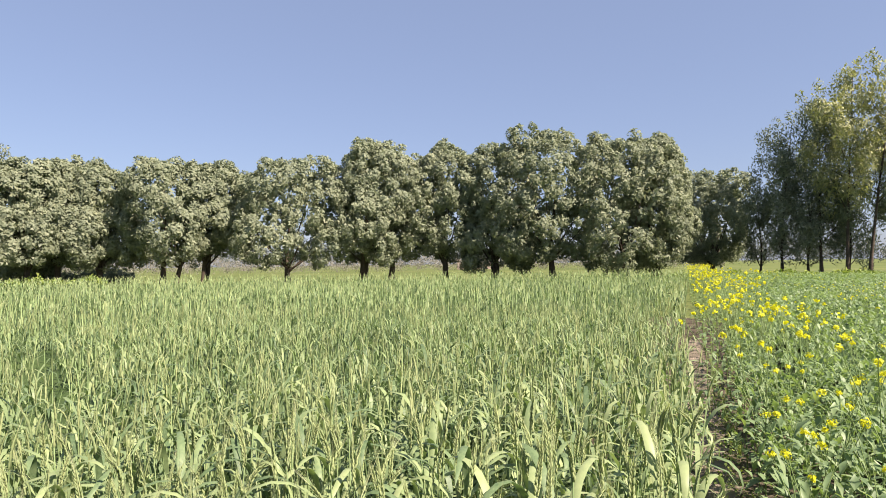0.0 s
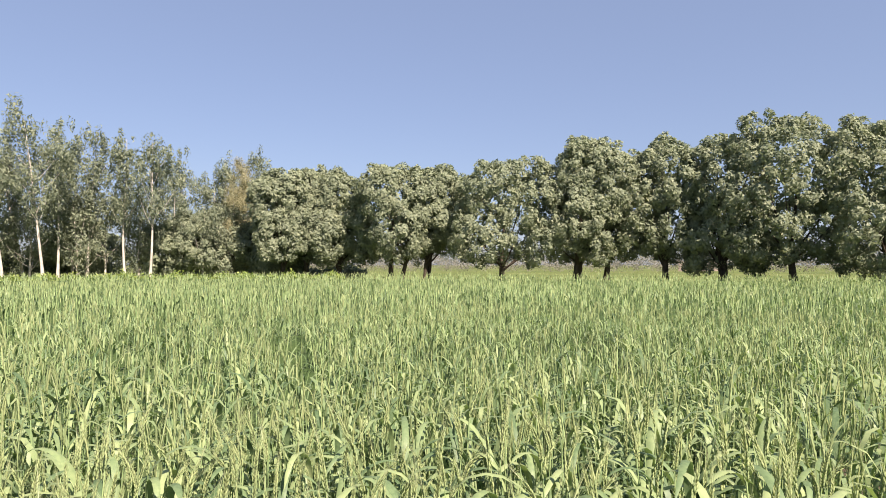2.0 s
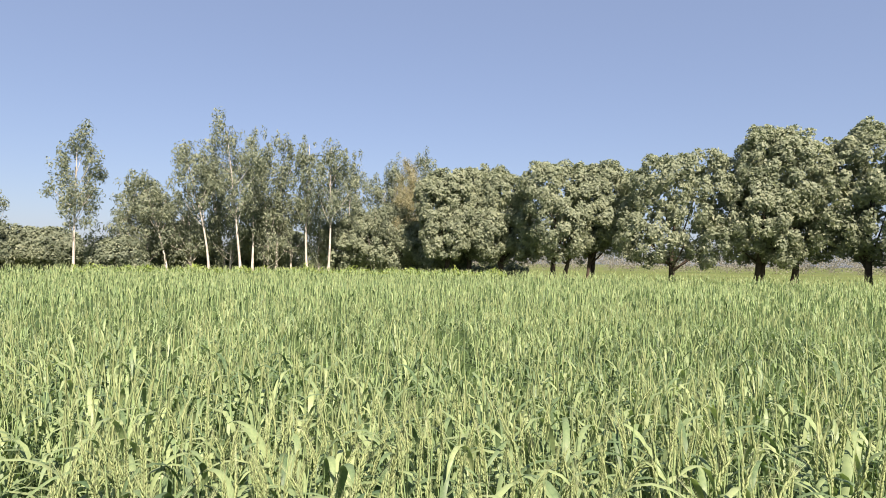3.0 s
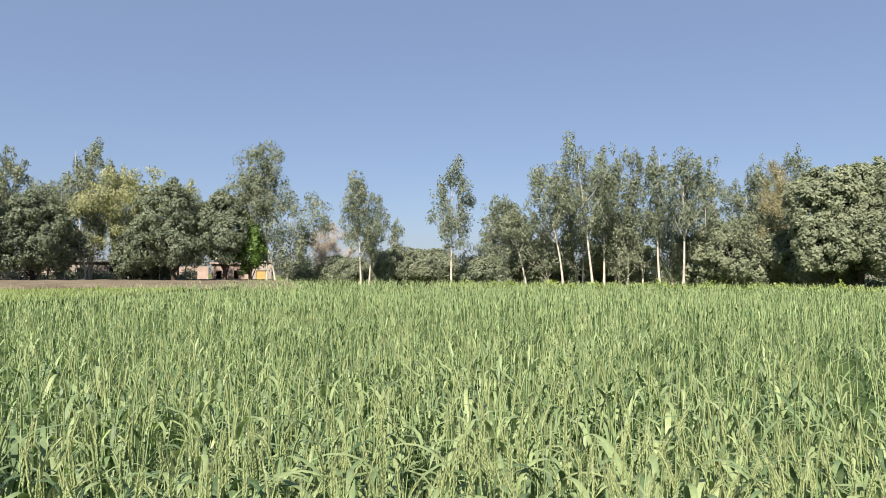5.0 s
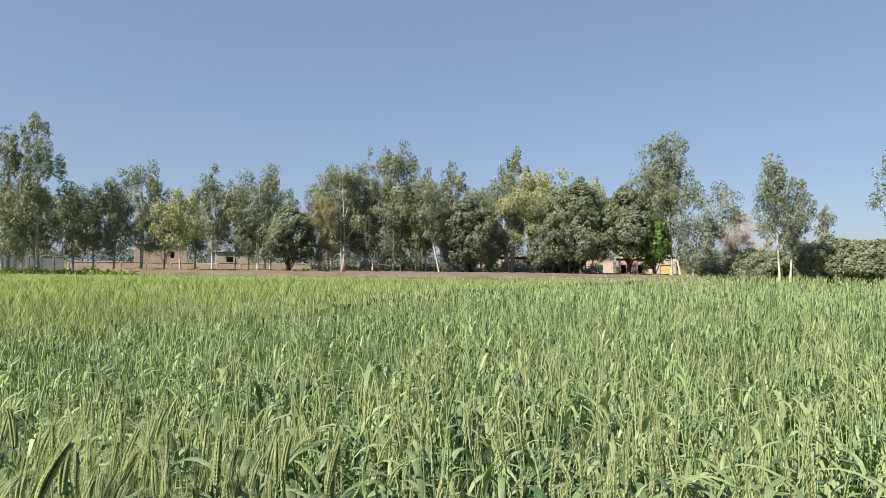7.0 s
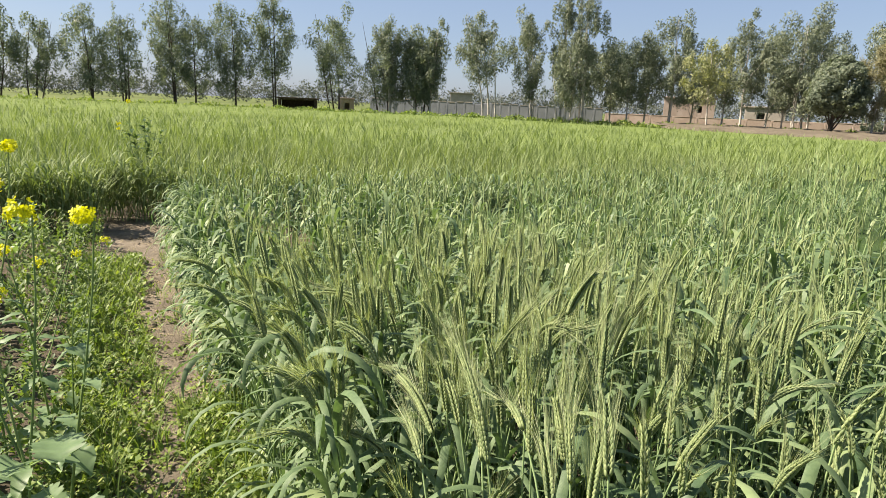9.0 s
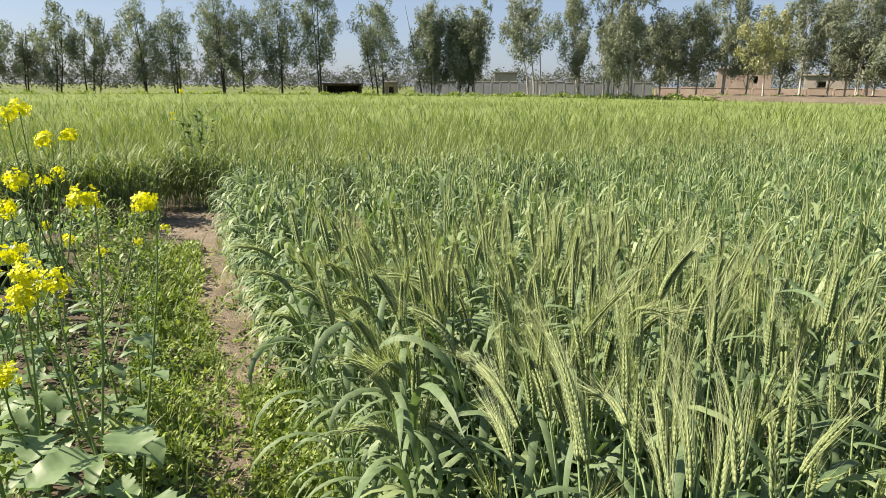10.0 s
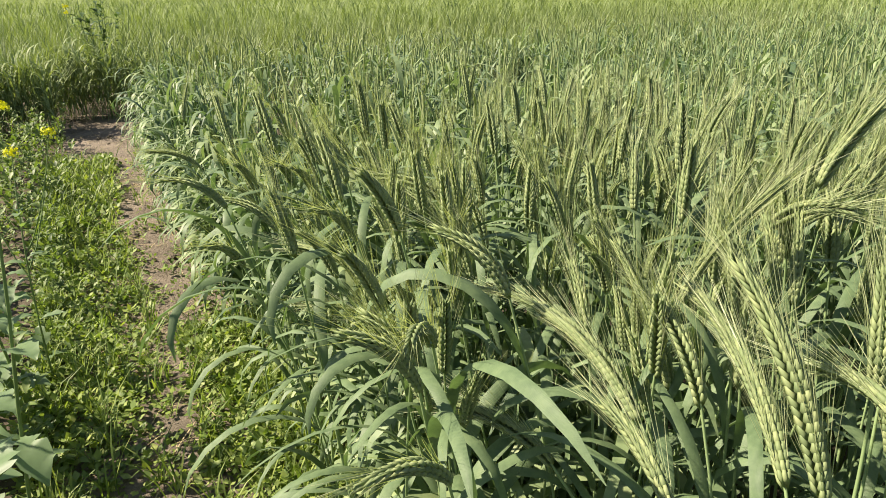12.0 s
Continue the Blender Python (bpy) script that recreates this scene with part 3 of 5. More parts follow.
def flower_head(rng, at, spread, count, petal, plain=False):
    """A raceme: a loose dome of small four-petalled flowers with buds at the tip."""
    s = Soup()
    for i in range(count):
        d = unit(rng.normal(size=3) * (1, 1, 0.5) + (0, 0, 0.3))
        c = np.array(at) + d * spread * rng.uniform(0.4, 1.0) * np.array([0.8, 0.8, 1.0])
        n = unit(d + rng.normal(0, 0.3, 3))
        a = unit(np.cross(n, rng.normal(size=3)))
        b = np.cross(n, a)
        if plain:
            s.add([c - a * petal, c - b * petal, c + a * petal, c + b * petal], [(0, 1, 2), (0, 2, 3)], 0)
            continue
        for e, g in ((a, b), (b, -a), (-a, -b), (-b, a)):
            s.add([c, c + e * petal * 0.6 + g * petal * 0.45, c + e * petal + n * petal * 0.25, c + e * petal * 0.6 - g * petal * 0.45], [(0, 1, 2), (0, 2, 3)], 0)
    return s


def mustard_parts(rng, fine):
    """Stem with side shoots, leaves and flower heads of one plant, as soups."""
    h = rng.uniform(0.95, 1.25)
    bend = rng.normal(0, 0.08, 2)
    t = np.linspace(0, 1, 7 if fine else 4)
    spine = np.stack([bend[0] * t ** 2, bend[1] * t ** 2, h * t], 1)
    stem, leaves, heads = Soup(), [], []
    stem.add(*tube(spine, np.linspace(0.006, 0.0022, len(t)), 6 if fine else 3))
    tops = [spine[-1]]
    for k in range(rng.integers(2, 5)):
        s = rng.uniform(0.45, 0.85)
        p = np.array([np.interp(s, t, spine[:, i]) for i in range(3)])
        yaw, ln = rng.uniform(0, 6.28), (1 - s) * h * rng.uniform(0.7, 1.1) + 0.05
        q = np.linspace(0, 1, 5 if fine else 3)[:, None]
        shoot = p + np.array([math.cos(yaw), math.sin(yaw), 0]) * ln * 0.45 * q + np.array([0, 0, 1.0]) * ln * q ** 1.3
        stem.add(*tube(shoot, np.linspace(0.0035, 0.0015, len(q)), 5 if fine else 3))
        tops.append(shoot[-1])
    for k in range(16 if fine else 7):
        s = rng.uniform(0.08, 0.8)
        p = [np.interp(s, t, spine[:, i]) for i in range(3)]
        size = 0.16 - 0.11 * s
        v, f = lobed_leaf(rng, size * rng.uniform(0.8, 1.2), size * 0.23, rng.uniform(0.2, 0.9), 10 if fine else 4)
        leaf = Soup()
        leaf.add(turned(v, rng.uniform(0, 6.28), p, rng.uniform(-0.1, 0.7)), f)
        leaves.append(leaf)
    for p in tops:
        if rng.uniform() < 0.5 or p is tops[0]:
            heads.append(flower_head(rng, p, rng.uniform(0.026, 0.046), rng.integers(20, 38) if fine else 8, 0.0092 if fine else 0.015, not fine))
    return stem, leaves, heads


def coarse_mustard(rng, heads_kept=1.0, height=1.0):
    stem, leaves, heads = mustard_parts(rng, False)
    s = Soup()
    v, f, m = stem.arrays()
    s.add(v, f, 1)
    for l in leaves:
        v, f, m = l.arrays()
        s.add(v, f, 0)
    for hd in heads:
        if rng.uniform() < heads_kept:
            v, f, m = hd.arrays()
            s.add(v, f, 2)
    v, f, m = s.arrays()
    return v * (1, 1, height), f, m


MU_FLOWER = [coarse_mustard(rng, 0.9) for i in range(8)]
MUSTARD_MATS = [M_MLEAF, M_MSTEM, M_PETAL]
NEAR_MUSTARD = lambda x, y: (y > -4.2) & (y < 5.0) & (x < wheat_edge(y) + path_width(y) + np.where(y > 0.6, 1.7, 0.7))


def low_crop(rng, leaves=12, detail=3):
    """A low leafy plant of the crop's inside, leaves only."""
    s = Soup()
    for k in range(leaves):
        v, f = lobed_leaf(rng, rng.uniform(0.05, 0.10), 0.015, rng.uniform(0.1, 0.6), detail)
        s.add(turned(v, rng.uniform(0, 6.28), (rng.normal(0, 0.03), rng.normal(0, 0.03), rng.uniform(0.12, 0.52)), rng.uniform(0.2, 1.2)), f, 0)
    return s.arrays()


def along_path(rng, n, y0, y1, w0, w1, low):
    """n places beside the path, w0 to w1 from its far edge."""
    y, w = rng.uniform(y0, y1, n), rng.uniform(w0, w1, n)
    x = wheat_edge(y) + path_width(y) + w
    keep = (low | ~NEAR_MUSTARD(x, y)) & (np.hypot(x, y) > 0.75) & ~((y < -6.2) & (x < -0.8))
    keep &= (x < 0.80 * y + 0.8) | (y < -0.5) & (x < 1.0 - 0.3 * y) | (np.hypot(x, y) < 3.5) | (rng.uniform(size=n) < 0.5)
    return np.stack([x, y, 0 * x], 1)[keep]


def far_low_crop(rng):
    """The same plant for the far part of the field: single pointed leaves."""
    s = Soup()
    for k in range(9):
        a, up, ln = rng.uniform(0, 6.28), rng.uniform(0.1, 1.2), rng.uniform(0.07, 0.12)
        at = np.array([rng.normal(0, 0.05), rng.normal(0, 0.05), rng.uniform(0.15, 0.55)])
        d = np.array([math.cos(a) * math.cos(up), math.sin(a) * math.cos(up), math.sin(up)]) * ln
        side = np.array([-math.sin(a), math.cos(a), 0]) * 0.024
        s.add([at, at + d * 0.55 + side, at + d, at + d * 0.55 - side], [(0, 1, 2), (0, 2, 3)], 0)
    return s.arrays()


LOW = [low_crop(rng) for i in range(8)]
FARLOW = [far_low_crop(rng) for i in range(8)]
pieces = []
for n, y0, y1, w0, w1, temps, lo, hi in ((90, 0.6, 9, 0.02, 0.8, MU_FLOWER, 0.72, 1.0), (300, 9, 46, 0.02, 1.1, MU_FLOWER, 0.8, 1.1), (34, 0.6, 9, 0.8, 4.0, MU_FLOWER, 0.6, 0.85), (130, 9, 46, 1.0, 6.0, MU_FLOWER, 0.55, 0.75),
                                        (800, 0.3, 9, 0.3, 2.6, LOW, 0.8, 1.2), (260, -7.6, -0.5, 0.5, 2.6, LOW, 0.8, 1.1), (4600, -7.6, 9, 1.8, 10.0, FARLOW, 0.75, 1.05), (330, 0.5, 6, 0.04, 1.5, LOW, 0.7, 1.3), (5600, 9, 22, 0.6, 12.0, FARLOW, 0.8, 1.05), (5200, 22, 46, 0.6, 24.0, FARLOW, 0.85, 1.1)):
    sp = along_path(rng, n, y0, y1, w0, w1, temps is LOW)
    pieces.append(scatter(temps, sp, rng.uniform(0, 6.28, len(sp)), rng.uniform(lo, hi, len(sp)), rng, 0.08, np.full(len(sp), 1.6 if y0 == 22 else 1.0)))
leafy_y = rng.uniform(-7.3, -1.0, 420)
leafy_x = wheat_edge(leafy_y) + path_width(leafy_y) + 0.05 + 0.75 * rng.uniform(0, 1, 420)
leafy_at = np.stack([leafy_x, leafy_y, 0 * leafy_x], 1)[np.hypot(leafy_x, leafy_y) > 1.0]
low_weeds = scatter([low_crop(rng, 26, 4) for i in range(8)], leafy_at, rng.uniform(0, 6.28, len(leafy_at)), rng.uniform(0.30, 0.68, len(leafy_at)), rng, 0.15)
stuff("mustard_crop", pieces, MUSTARD_MATS, "leafy mustard crop with yellow flower heads along the path", "mustard")
stuff("verge_weeds", [low_weeds], [M_VERGE_SHADE], "knee-high dark green weeds between mustard and path, the mustard's shadow put into their colour", "weeds")
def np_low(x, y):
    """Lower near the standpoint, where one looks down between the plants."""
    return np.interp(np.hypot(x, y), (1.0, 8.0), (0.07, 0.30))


# sheet filling the gaps under the mustard, coloured as dark as their shade
sheet("mustard_shade_sheet", lambda x, y: in_mustard(x - 0.9, y), -3, 40, -8, 46, 0.4, np_low, 0.05, M_SHADEFLOOR, "dark green sheet under the mustard, shade between the plants put into its colour", "undergrowth", "stuff")


# ---- trees: yaw to the left of +y, distance, height, crown width, crown's lower end, lean to the left ----
def leaf_cards(rng, centres, normals, length, wide, hang):
    """Small pointed leaves at the given places."""
    n = len(centres)
    a = unit(rng.normal(size=(n, 3)) + np.array([0, 0, -hang]))
    a = unit(a - normals * (a * normals).sum(1, keepdims=True) * 0.6)
    b = unit(np.cross(normals, a))
    ln, wd = length * rng.uniform(0.6, 1.3, (n, 1)), wide * rng.uniform(0.6, 1.3, (n, 1))
    v = np.stack([centres - a * ln * 0.45 - b * wd * 0.5, centres - a * ln * 0.25 + b * wd * 0.5, centres + a * ln * 0.55], 1).reshape(-1, 3)
    return v, np.arange(3 * n).reshape(-1, 3)


def crown_lobes(rng, kind, h, w, cb, lean):
    """Centres and radii of the large leaf masses that give the crown its outline."""
    out = []
    tall = h - cb
    turn = rng.uniform(0, 6.28)
    if kind == "broad":
        out.append((lean * 0.6, 0.0, cb + 0.50 * tall, 0.37 * w, 0.51 * tall))
        for i in range(9):
            u = (0.26, 0.32, 0.30, 0.36, 0.50, 0.55, 0.60, 0.68, 0.72)[i] + rng.uniform(-0.05, 0.05)
            a = turn + i * 2.4 + rng.normal(0, 0.3)
            r, rz = rng.uniform(0.18, 0.25) * w, rng.uniform(0.24, 0.34) * tall
            far = (0.50 * w * (1 - max(0, u - 0.45) ** 2 * 2.2) - r) * rng.uniform(0.85, 1.08)
            out.append((far * math.cos(a) + lean * u, far * math.sin(a), cb + u * tall, r, rz))
        return out
    n = {"narrow": 17, "bare": 12}[kind]
    for i in range(n):
        u = (i + rng.uniform(0.25, 0.75)) / n if i < n - 1 else 1.0
        a = turn + i * 2.4 + rng.normal(0, 0.35)
        prof = math.sin(math.pi * (0.12 + 0.74 * u)) ** 0.7
        r = rng.uniform(0.12, 0.19) * w * (0.6 + 0.4 * prof) + 0.12
        rz = min(r * rng.uniform(1.3, 2.3), 0.16 * tall)
        far = prof * w * 0.31 * rng.uniform(0.25, 1.15)
        z = cb + rz * 0.8 + u * (tall - 1.75 * rz)
        out.append((far * math.cos(a) + lean * (z / h) ** 1.3, far * math.sin(a), z, r, rz))
    return out


def crown_clumps(rng, kind, lobes):
    """The tufts on every lobe: centre, radii and the lobe they sit on."""
    out = []
    if kind == "broad":
        c = np.array(lobes)
        share = c[:, 3] * (c[:, 3] + c[:, 4])
        want = int(np.clip(9.5 * share.sum(), 50, 420))
        for j in range(want * 4):
            k = rng.choice(len(c), p=share / share.sum())
            d = unit(rng.normal(size=3) + (0, 0, 0.12))
            p = c[k, :3] + d * (c[k, 3], c[k, 3], c[k, 4]) * rng.uniform(0.76, 0.99)
            q = np.linalg.norm((p - c[:, :3]) / np.stack([c[:, 3], c[:, 3], c[:, 4]], 1), axis=1)
            q[k] = 9
            if q.min() < 0.82:
                continue
            r = rng.uniform(0.24, 0.56)
            out.append((*p, r, r * rng.uniform(0.9, 1.3), k))
            if len(out) >= want:
                break
        return out
    for k, (x, y, z, r, rz) in enumerate(lobes):
        for j in range({"narrow": 7, "bare": 5}[kind]):
            d = unit(rng.normal(size=3) + (0, 0, 0.1))
            q = rng.uniform(0.5, 1.0)
            size = rng.uniform(0.22, 0.50)
            out.append((x + d[0] * r * q, y + d[1] * r * q, z + d[2] * rz * q, r * size, rz * size * rng.uniform(1.0, 1.5), k))
    return out


def tree(name, rng, kind, yaw, dist, h, w, cb, lean, leaf, bark, label, dense=1.0, trunks=1):
    """One tree, facing the standpoint; lean is measured across the line of sight."""
    root = tagged(new(name), label, "tree", "trees round the fields")
    lean = -lean
    cb *= 0.8
    h *= {"broad": 0.985, "narrow": 1.0, "bare": 1.0}[kind]
    w *= {"broad": 1.52, "narrow": 1.62, "bare": 1.3}[kind]
    lobes = crown_lobes(rng, kind, h, w, cb, lean)
    clumps = crown_clumps(rng, kind, lobes)
    thick = {"broad": 0.24, "narrow": 0.098, "bare": 0.09}[kind] * (0.7 + h / 30)
    tops = h * {"broad": 0.6, "narrow": 0.93, "bare": 0.75}[kind]
    for k in range(trunks):
        t = np.linspace(0, 1, 9)
        off, kink = rng.normal(0, 0.42, 2) * (k > 0), rng.normal(0, 0.10, 2)
        spine = np.stack([lean * (t * tops / h) ** 1.3 + off[0] * (1 + t) + kink[0] * np.sin(t * 5), off[1] * (1 + t) + kink[1] * np.sin(t * 4), t * tops - 0.05], 1)
        rad = thick * (1 - 0.85 * t) * (1 + 0.5 * np.exp(-t * 22)) * (0.8 if k else 1)
        child("trunk", raw("trunk", *tube(spine, rad, 8), [bark]), root)
    picks = lobes[{"broad": 1, "narrow": 2, "bare": 0}[kind] : {"broad": 10, "narrow": 15, "bare": 12}[kind]]
    for x, y, z, r, rz in picks:
        s = max(0.12, min(0.9, (z - rng.uniform(1.0, 2.6)) / tops)) if kind != "broad" else rng.uniform(0.16, 0.34)
        p = np.array([np.interp(s, t, spine[:, i]) for i in range(3)])
        q = np.linspace(0, 1, 5)[:, None]
        limb = p + (np.array([x, y, z]) - p) * q + np.array([0, 0, -0.25]) * np.sin(q * math.pi)
        child("branch", raw("branch", *tube(limb, np.linspace(thick * 0.42 * (1 - 0.5 * s), 0.012, 5), 5), [bark]), root)
    s = Soup()
    if kind == "bare":
        for x, y, z, r, rz, k in clumps:
            for i in range(52):
                d = unit(rng.normal(size=3) + (0, 0, 0.7))
                c0 = np.array([x, y, z]) + rng.normal(0, 0.3, 3) * r
                line = c0 + d * np.linspace(0, 1, 3)[:, None] * rng.uniform(0.4, 1.1) + rng.normal(0, 0.05, (3, 3))
                s.add(*ribbon(line, np.linspace(0.016, 0.005, 3), rng.normal(size=3)))
        n_leaf = int(130 * dense * len(clumps))
    else:
        n_leaf = int(64 * dense * len(clumps)) if kind == "broad" else int(98 * dense * w * (h - cb))
    share = np.array([c[3] * c[4] for c in clumps])
    who = rng.choice(len(clumps), n_leaf, p=share / share.sum())
    c = np.array(clumps)[who]
    home = np.array(lobes)[c[:, 5].astype(int)]
    grow = unit((c[:, :3] - home[:, :3]) / np.stack([home[:, 3], home[:, 3], home[:, 4]], 1))
    d = unit(rng.normal(size=(n_leaf, 3)) + (0.75 * grow if kind == "broad" else 0) + np.array([0, 0, 0.15]))
    depth = np.where(rng.uniform(size=n_leaf) < 0.75, rng.uniform(0.8, 1.1, n_leaf), rng.uniform(0.3, 0.85, n_leaf))[:, None]
    at = c[:, :3] + d * depth * np.stack([c[:, 3], c[:, 3], c[:, 4]], 1)
    outward = unit((at - home[:, :3]) / np.stack([home[:, 3], home[:, 3], home[:, 4]], 1))
    nrm = unit(0.8 * d + 0.6 * outward + rng.normal(0, 0.42, (n_leaf, 3)) + np.array([0, 0, 0.05]))
    size = {"broad": (0.265, 0.18, 0.4), "narrow": (0.31, 0.112, 1.1), "bare": (0.12, 0.06, 0.3)}[kind]
    s.add(*leaf_cards(rng, at, nrm, *size))
    v, f, m = s.arrays()
    child("crown", raw("crown", v, f, [leaf], smooth=False), root)
    if kind != "bare":
        n_in = int({"broad": 11, "narrow": 2.0}[kind] * w * (h - cb))
        core = [l for l in lobes if l[2] < cb + 0.8 * (h - cb)]
        bulk = np.array([l[3] * l[4] for l in core])
        c = np.array(core)[rng.choice(len(core), n_in, p=bulk / bulk.sum())]
        at = c[:, :3] + unit(rng.normal(size=(n_in, 3))) * rng.uniform(0, 0.66, (n_in, 1)) * np.stack([c[:, 3], c[:, 3], c[:, 4]], 1)
        big = {"broad": 0.5, "narrow": 0.34}[kind]
        child("inner_crown", raw("inner_crown", *leaf_cards(rng, at, unit(rng.normal(size=(n_in, 3))), big, big * 0.7, 0.6), [leaf], smooth=False), root, "shaded inner leaves")
    a = radians(yaw)
    root.matrix_world = Matrix.Translation((-math.sin(a) * dist, math.cos(a) * dist, 0)) @ pose(0, 0, 0, 0, 0, yaw)
    return root


MANGO = [
    (33.4, 53, 9.2, 3.5, 2.4, 0.2),
    (31.3, 54, 9.5, 3.5, 2.3, -0.2),
    (28.6, 54, 9.3, 4.0, 2.1, -0.2),
    (23.9, 52, 9.7, 5.9, 2.1, -0.5),
    (20.5, 54, 9.6, 4.7, 3.0, -1.3),
    (13.8, 52, 9.8, 7.6, 1.8, -0.2),
    (7.3, 52, 11.5, 5.5, 2.4, -1.3),
    (4.7, 53, 11.6, 6.1, 1.8, -0.5),
    (-0.2, 53, 11.5, 5.1, 2.3, -0.3),
    (-4.9, 52, 11.4, 5.0, 1.7, 0.1),
    (-9.9, 51, 12.2, 7.3, 1.9, 0.0),
    (-16.0, 51, 11.8, 6.5, 1.4, 0.6),
    (-18.8, 53, 11.4, 4.0, 1.6, -0.2),
    (-23.0, 62, 9.8, 5.6, 1.5, 0.0),
]
DARK = [
    (83.7, 66, 9.1, 4.8, 2.8, 0.4),
    (87.7, 66, 9.7, 6.7, 2.2, 0.7),
    (97.6, 68, 8.3, 5.8, 1.5, 0.7),
    (113.8, 62, 6.6, 3.9, 2.1, 0.1),
    (90.2, 70, 6.8, 5.5, 1.0, -0.3),
]
EUC_WEST = [
    (44.0, 54, 12.0, 3.3, 5.9, -0.2),
    (45.8, 56, 12.4, 2.9, 4.6, 0.2),
    (48.5, 58, 13.0, 2.9, 4.4, -0.6),
    (51.4, 54, 13.0, 4.1, 5.8, 1.6),
    (50.5, 57, 12.7, 2.8, 4.5, 0.2),
    (54.0, 55, 11.0, 3.2, 6.4, 2.1),
    (52.6, 60, 10.7, 2.9, 2.6, 2.3),
    (57.2, 58, 8.7, 3.3, 4.9, 2.4),
    (41.3, 62, 11.9, 2.7, 2.9, 0.6),
    (35.4, 64, 12.8, 3.4, 5.3, 0.0),
    (39.1, 66, 11.1, 4.0, 3.6, 0.1),
    (37.7, 66, 12.5, 3.4, 4.2, 0.7),
    (49.5, 60, 10.2, 3.0, 2.2, -0.2),
    (55.4, 62, 7.9, 2.9, 1.6, 1.4),
]
BUSH = [
    (41.3, 60, 5.2, 5.2, 0.7, 0.3),
    (38.4, 60, 6.3, 5.8, 0.7, 0.1),
    (34.4, 57, 5.2, 4.0, 0.8, -0.5),
    (49.2, 64, 4.9, 4.8, 0.6, 0.1),
    (55.8, 64, 4.7, 4.0, 0.6, 0.1),
    (60.9, 58, 2.8, 3.0, 0.5, 0.0),
    (68.2, 68, 4.1, 3.6, 0.6, 0.0),
    (65.5, 68, 3.7, 3.6, 0.6, 0.0),
    (61.0, 60, 2.7, 3.2, 0.6, 0.0),
    (73.7, 70, 3.1, 4.2, 0.5, 0.0),
    (69.4, 70, 3.9, 3.2, 1.1, -0.0),
    (66.0, 68, 3.9, 3.0, 1.2, -0.0),
]
GAP = [
    (64.0, 56, 11.6, 3.2, 3.9, 0.0),
    (72.1, 62, 11.7, 3.5, 4.0, 0.7),
    (71.4, 63, 9.7, 2.7, 3.0, -0.8),
    (69.0, 70, 7.7, 1.3, 4.4, 0.1),
    (80.3, 66, 15.1, 5.3, 7.2, 0.4),
    (79.5, 66, 12.2, 3.7, 7.8, 3.9),
    (78.7, 66, 10.0, 6.0, 0.9, -1.1),
    (60.5, 62, 8.9, 3.9, 3.7, -1.0),
    (57.4, 62, 8.2, 3.3, 2.6, 0.9),
]
BARE = [
    (36.4, 58, 10.8, 4.6, 1.3, 0.6),
    (75.3, 74, 7.3, 5.9, 1.3, 0.1),
    (111.2, 64, 8.3, 3.9, 1.9, -0.1),
]
MID = [
    (91.2, 72, 12.9, 7.6, 4.1, -0.0),
    (94.0, 72, 14.6, 3.9, 3.5, -0.1),
    (87.5, 72, 11.6, 3.7, 4.1, -0.3),
    (100.4, 66, 10.2, 4.1, 4.4, 2.5),
    (99.3, 70, 12.8, 2.8, 5.8, 0.4),
    (104.7, 68, 14.7, 5.1, 3.2, 0.2),
    (107.2, 70, 11.9, 3.7, 2.6, 0.5),
    (109.1, 68, 12.8, 5.1, 3.1, 0.4),
    (103.4, 70, 10.2, 7.5, 1.4, 0.4),
    (95.8, 72, 9.9, 4.5, 2.2, 0.2),
]
SAPLING = [
    (110.2, 69, 5.6, 2.3, 2.5, -0.4),
    (108.9, 69, 6.2, 2.3, 2.5, 0.4),
    (107.9, 69, 5.3, 2.3, 2.6, -0.2),
    (106.7, 69, 5.9, 2.3, 2.6, 0.3),
    (105.9, 69, 5.7, 2.3, 2.6, -0.4),
    (104.0, 69, 6.2, 2.3, 2.6, 0.6),
    (102.7, 69, 5.9, 2.3, 2.7, -0.3),
    (101.8, 69, 6.4, 2.3, 2.7, 0.6),
    (98.6, 69, 5.8, 2.3, 2.7, -0.4),
    (96.2, 69, 6.1, 2.3, 2.7, -0.2),
    (94.3, 69, 5.8, 2.3, 2.8, 0.4),
    (88.8, 69, 5.8, 2.3, 2.8, -0.2),
    (115.8, 69, 6.0, 2.3, 2.4, 0.4),
    (117.2, 69, 6.2, 2.2, 2.4, -0.2),
]
BEHIND = [
    (130.5, 74, 9.0, 4.6, 1.9, 0.4),
    (127.7, 75, 9.4, 4.7, 2.2, -0.1),
    (124.0, 75, 8.8, 4.3, 2.0, 0.2),
    (121.6, 76, 10.0, 3.8, 2.4, 0.2),
    (118.4, 76, 10.2, 4.5, 2.1, 0.2),
    (115.4, 74, 10.8, 4.4, 1.9, -0.1),
    (110.5, 75, 12.5, 5.2, 3.3, -0.2),
    (106.5, 75, 12.0, 5.3, 3.3, 0.1),
    (102.2, 75, 12.8, 5.3, 3.1, -0.2),
    (96.8, 76, 11.0, 5.4, 3.2, 0.1),
    (132.7, 75, 8.9, 4.5, 1.8, 0.2),
]
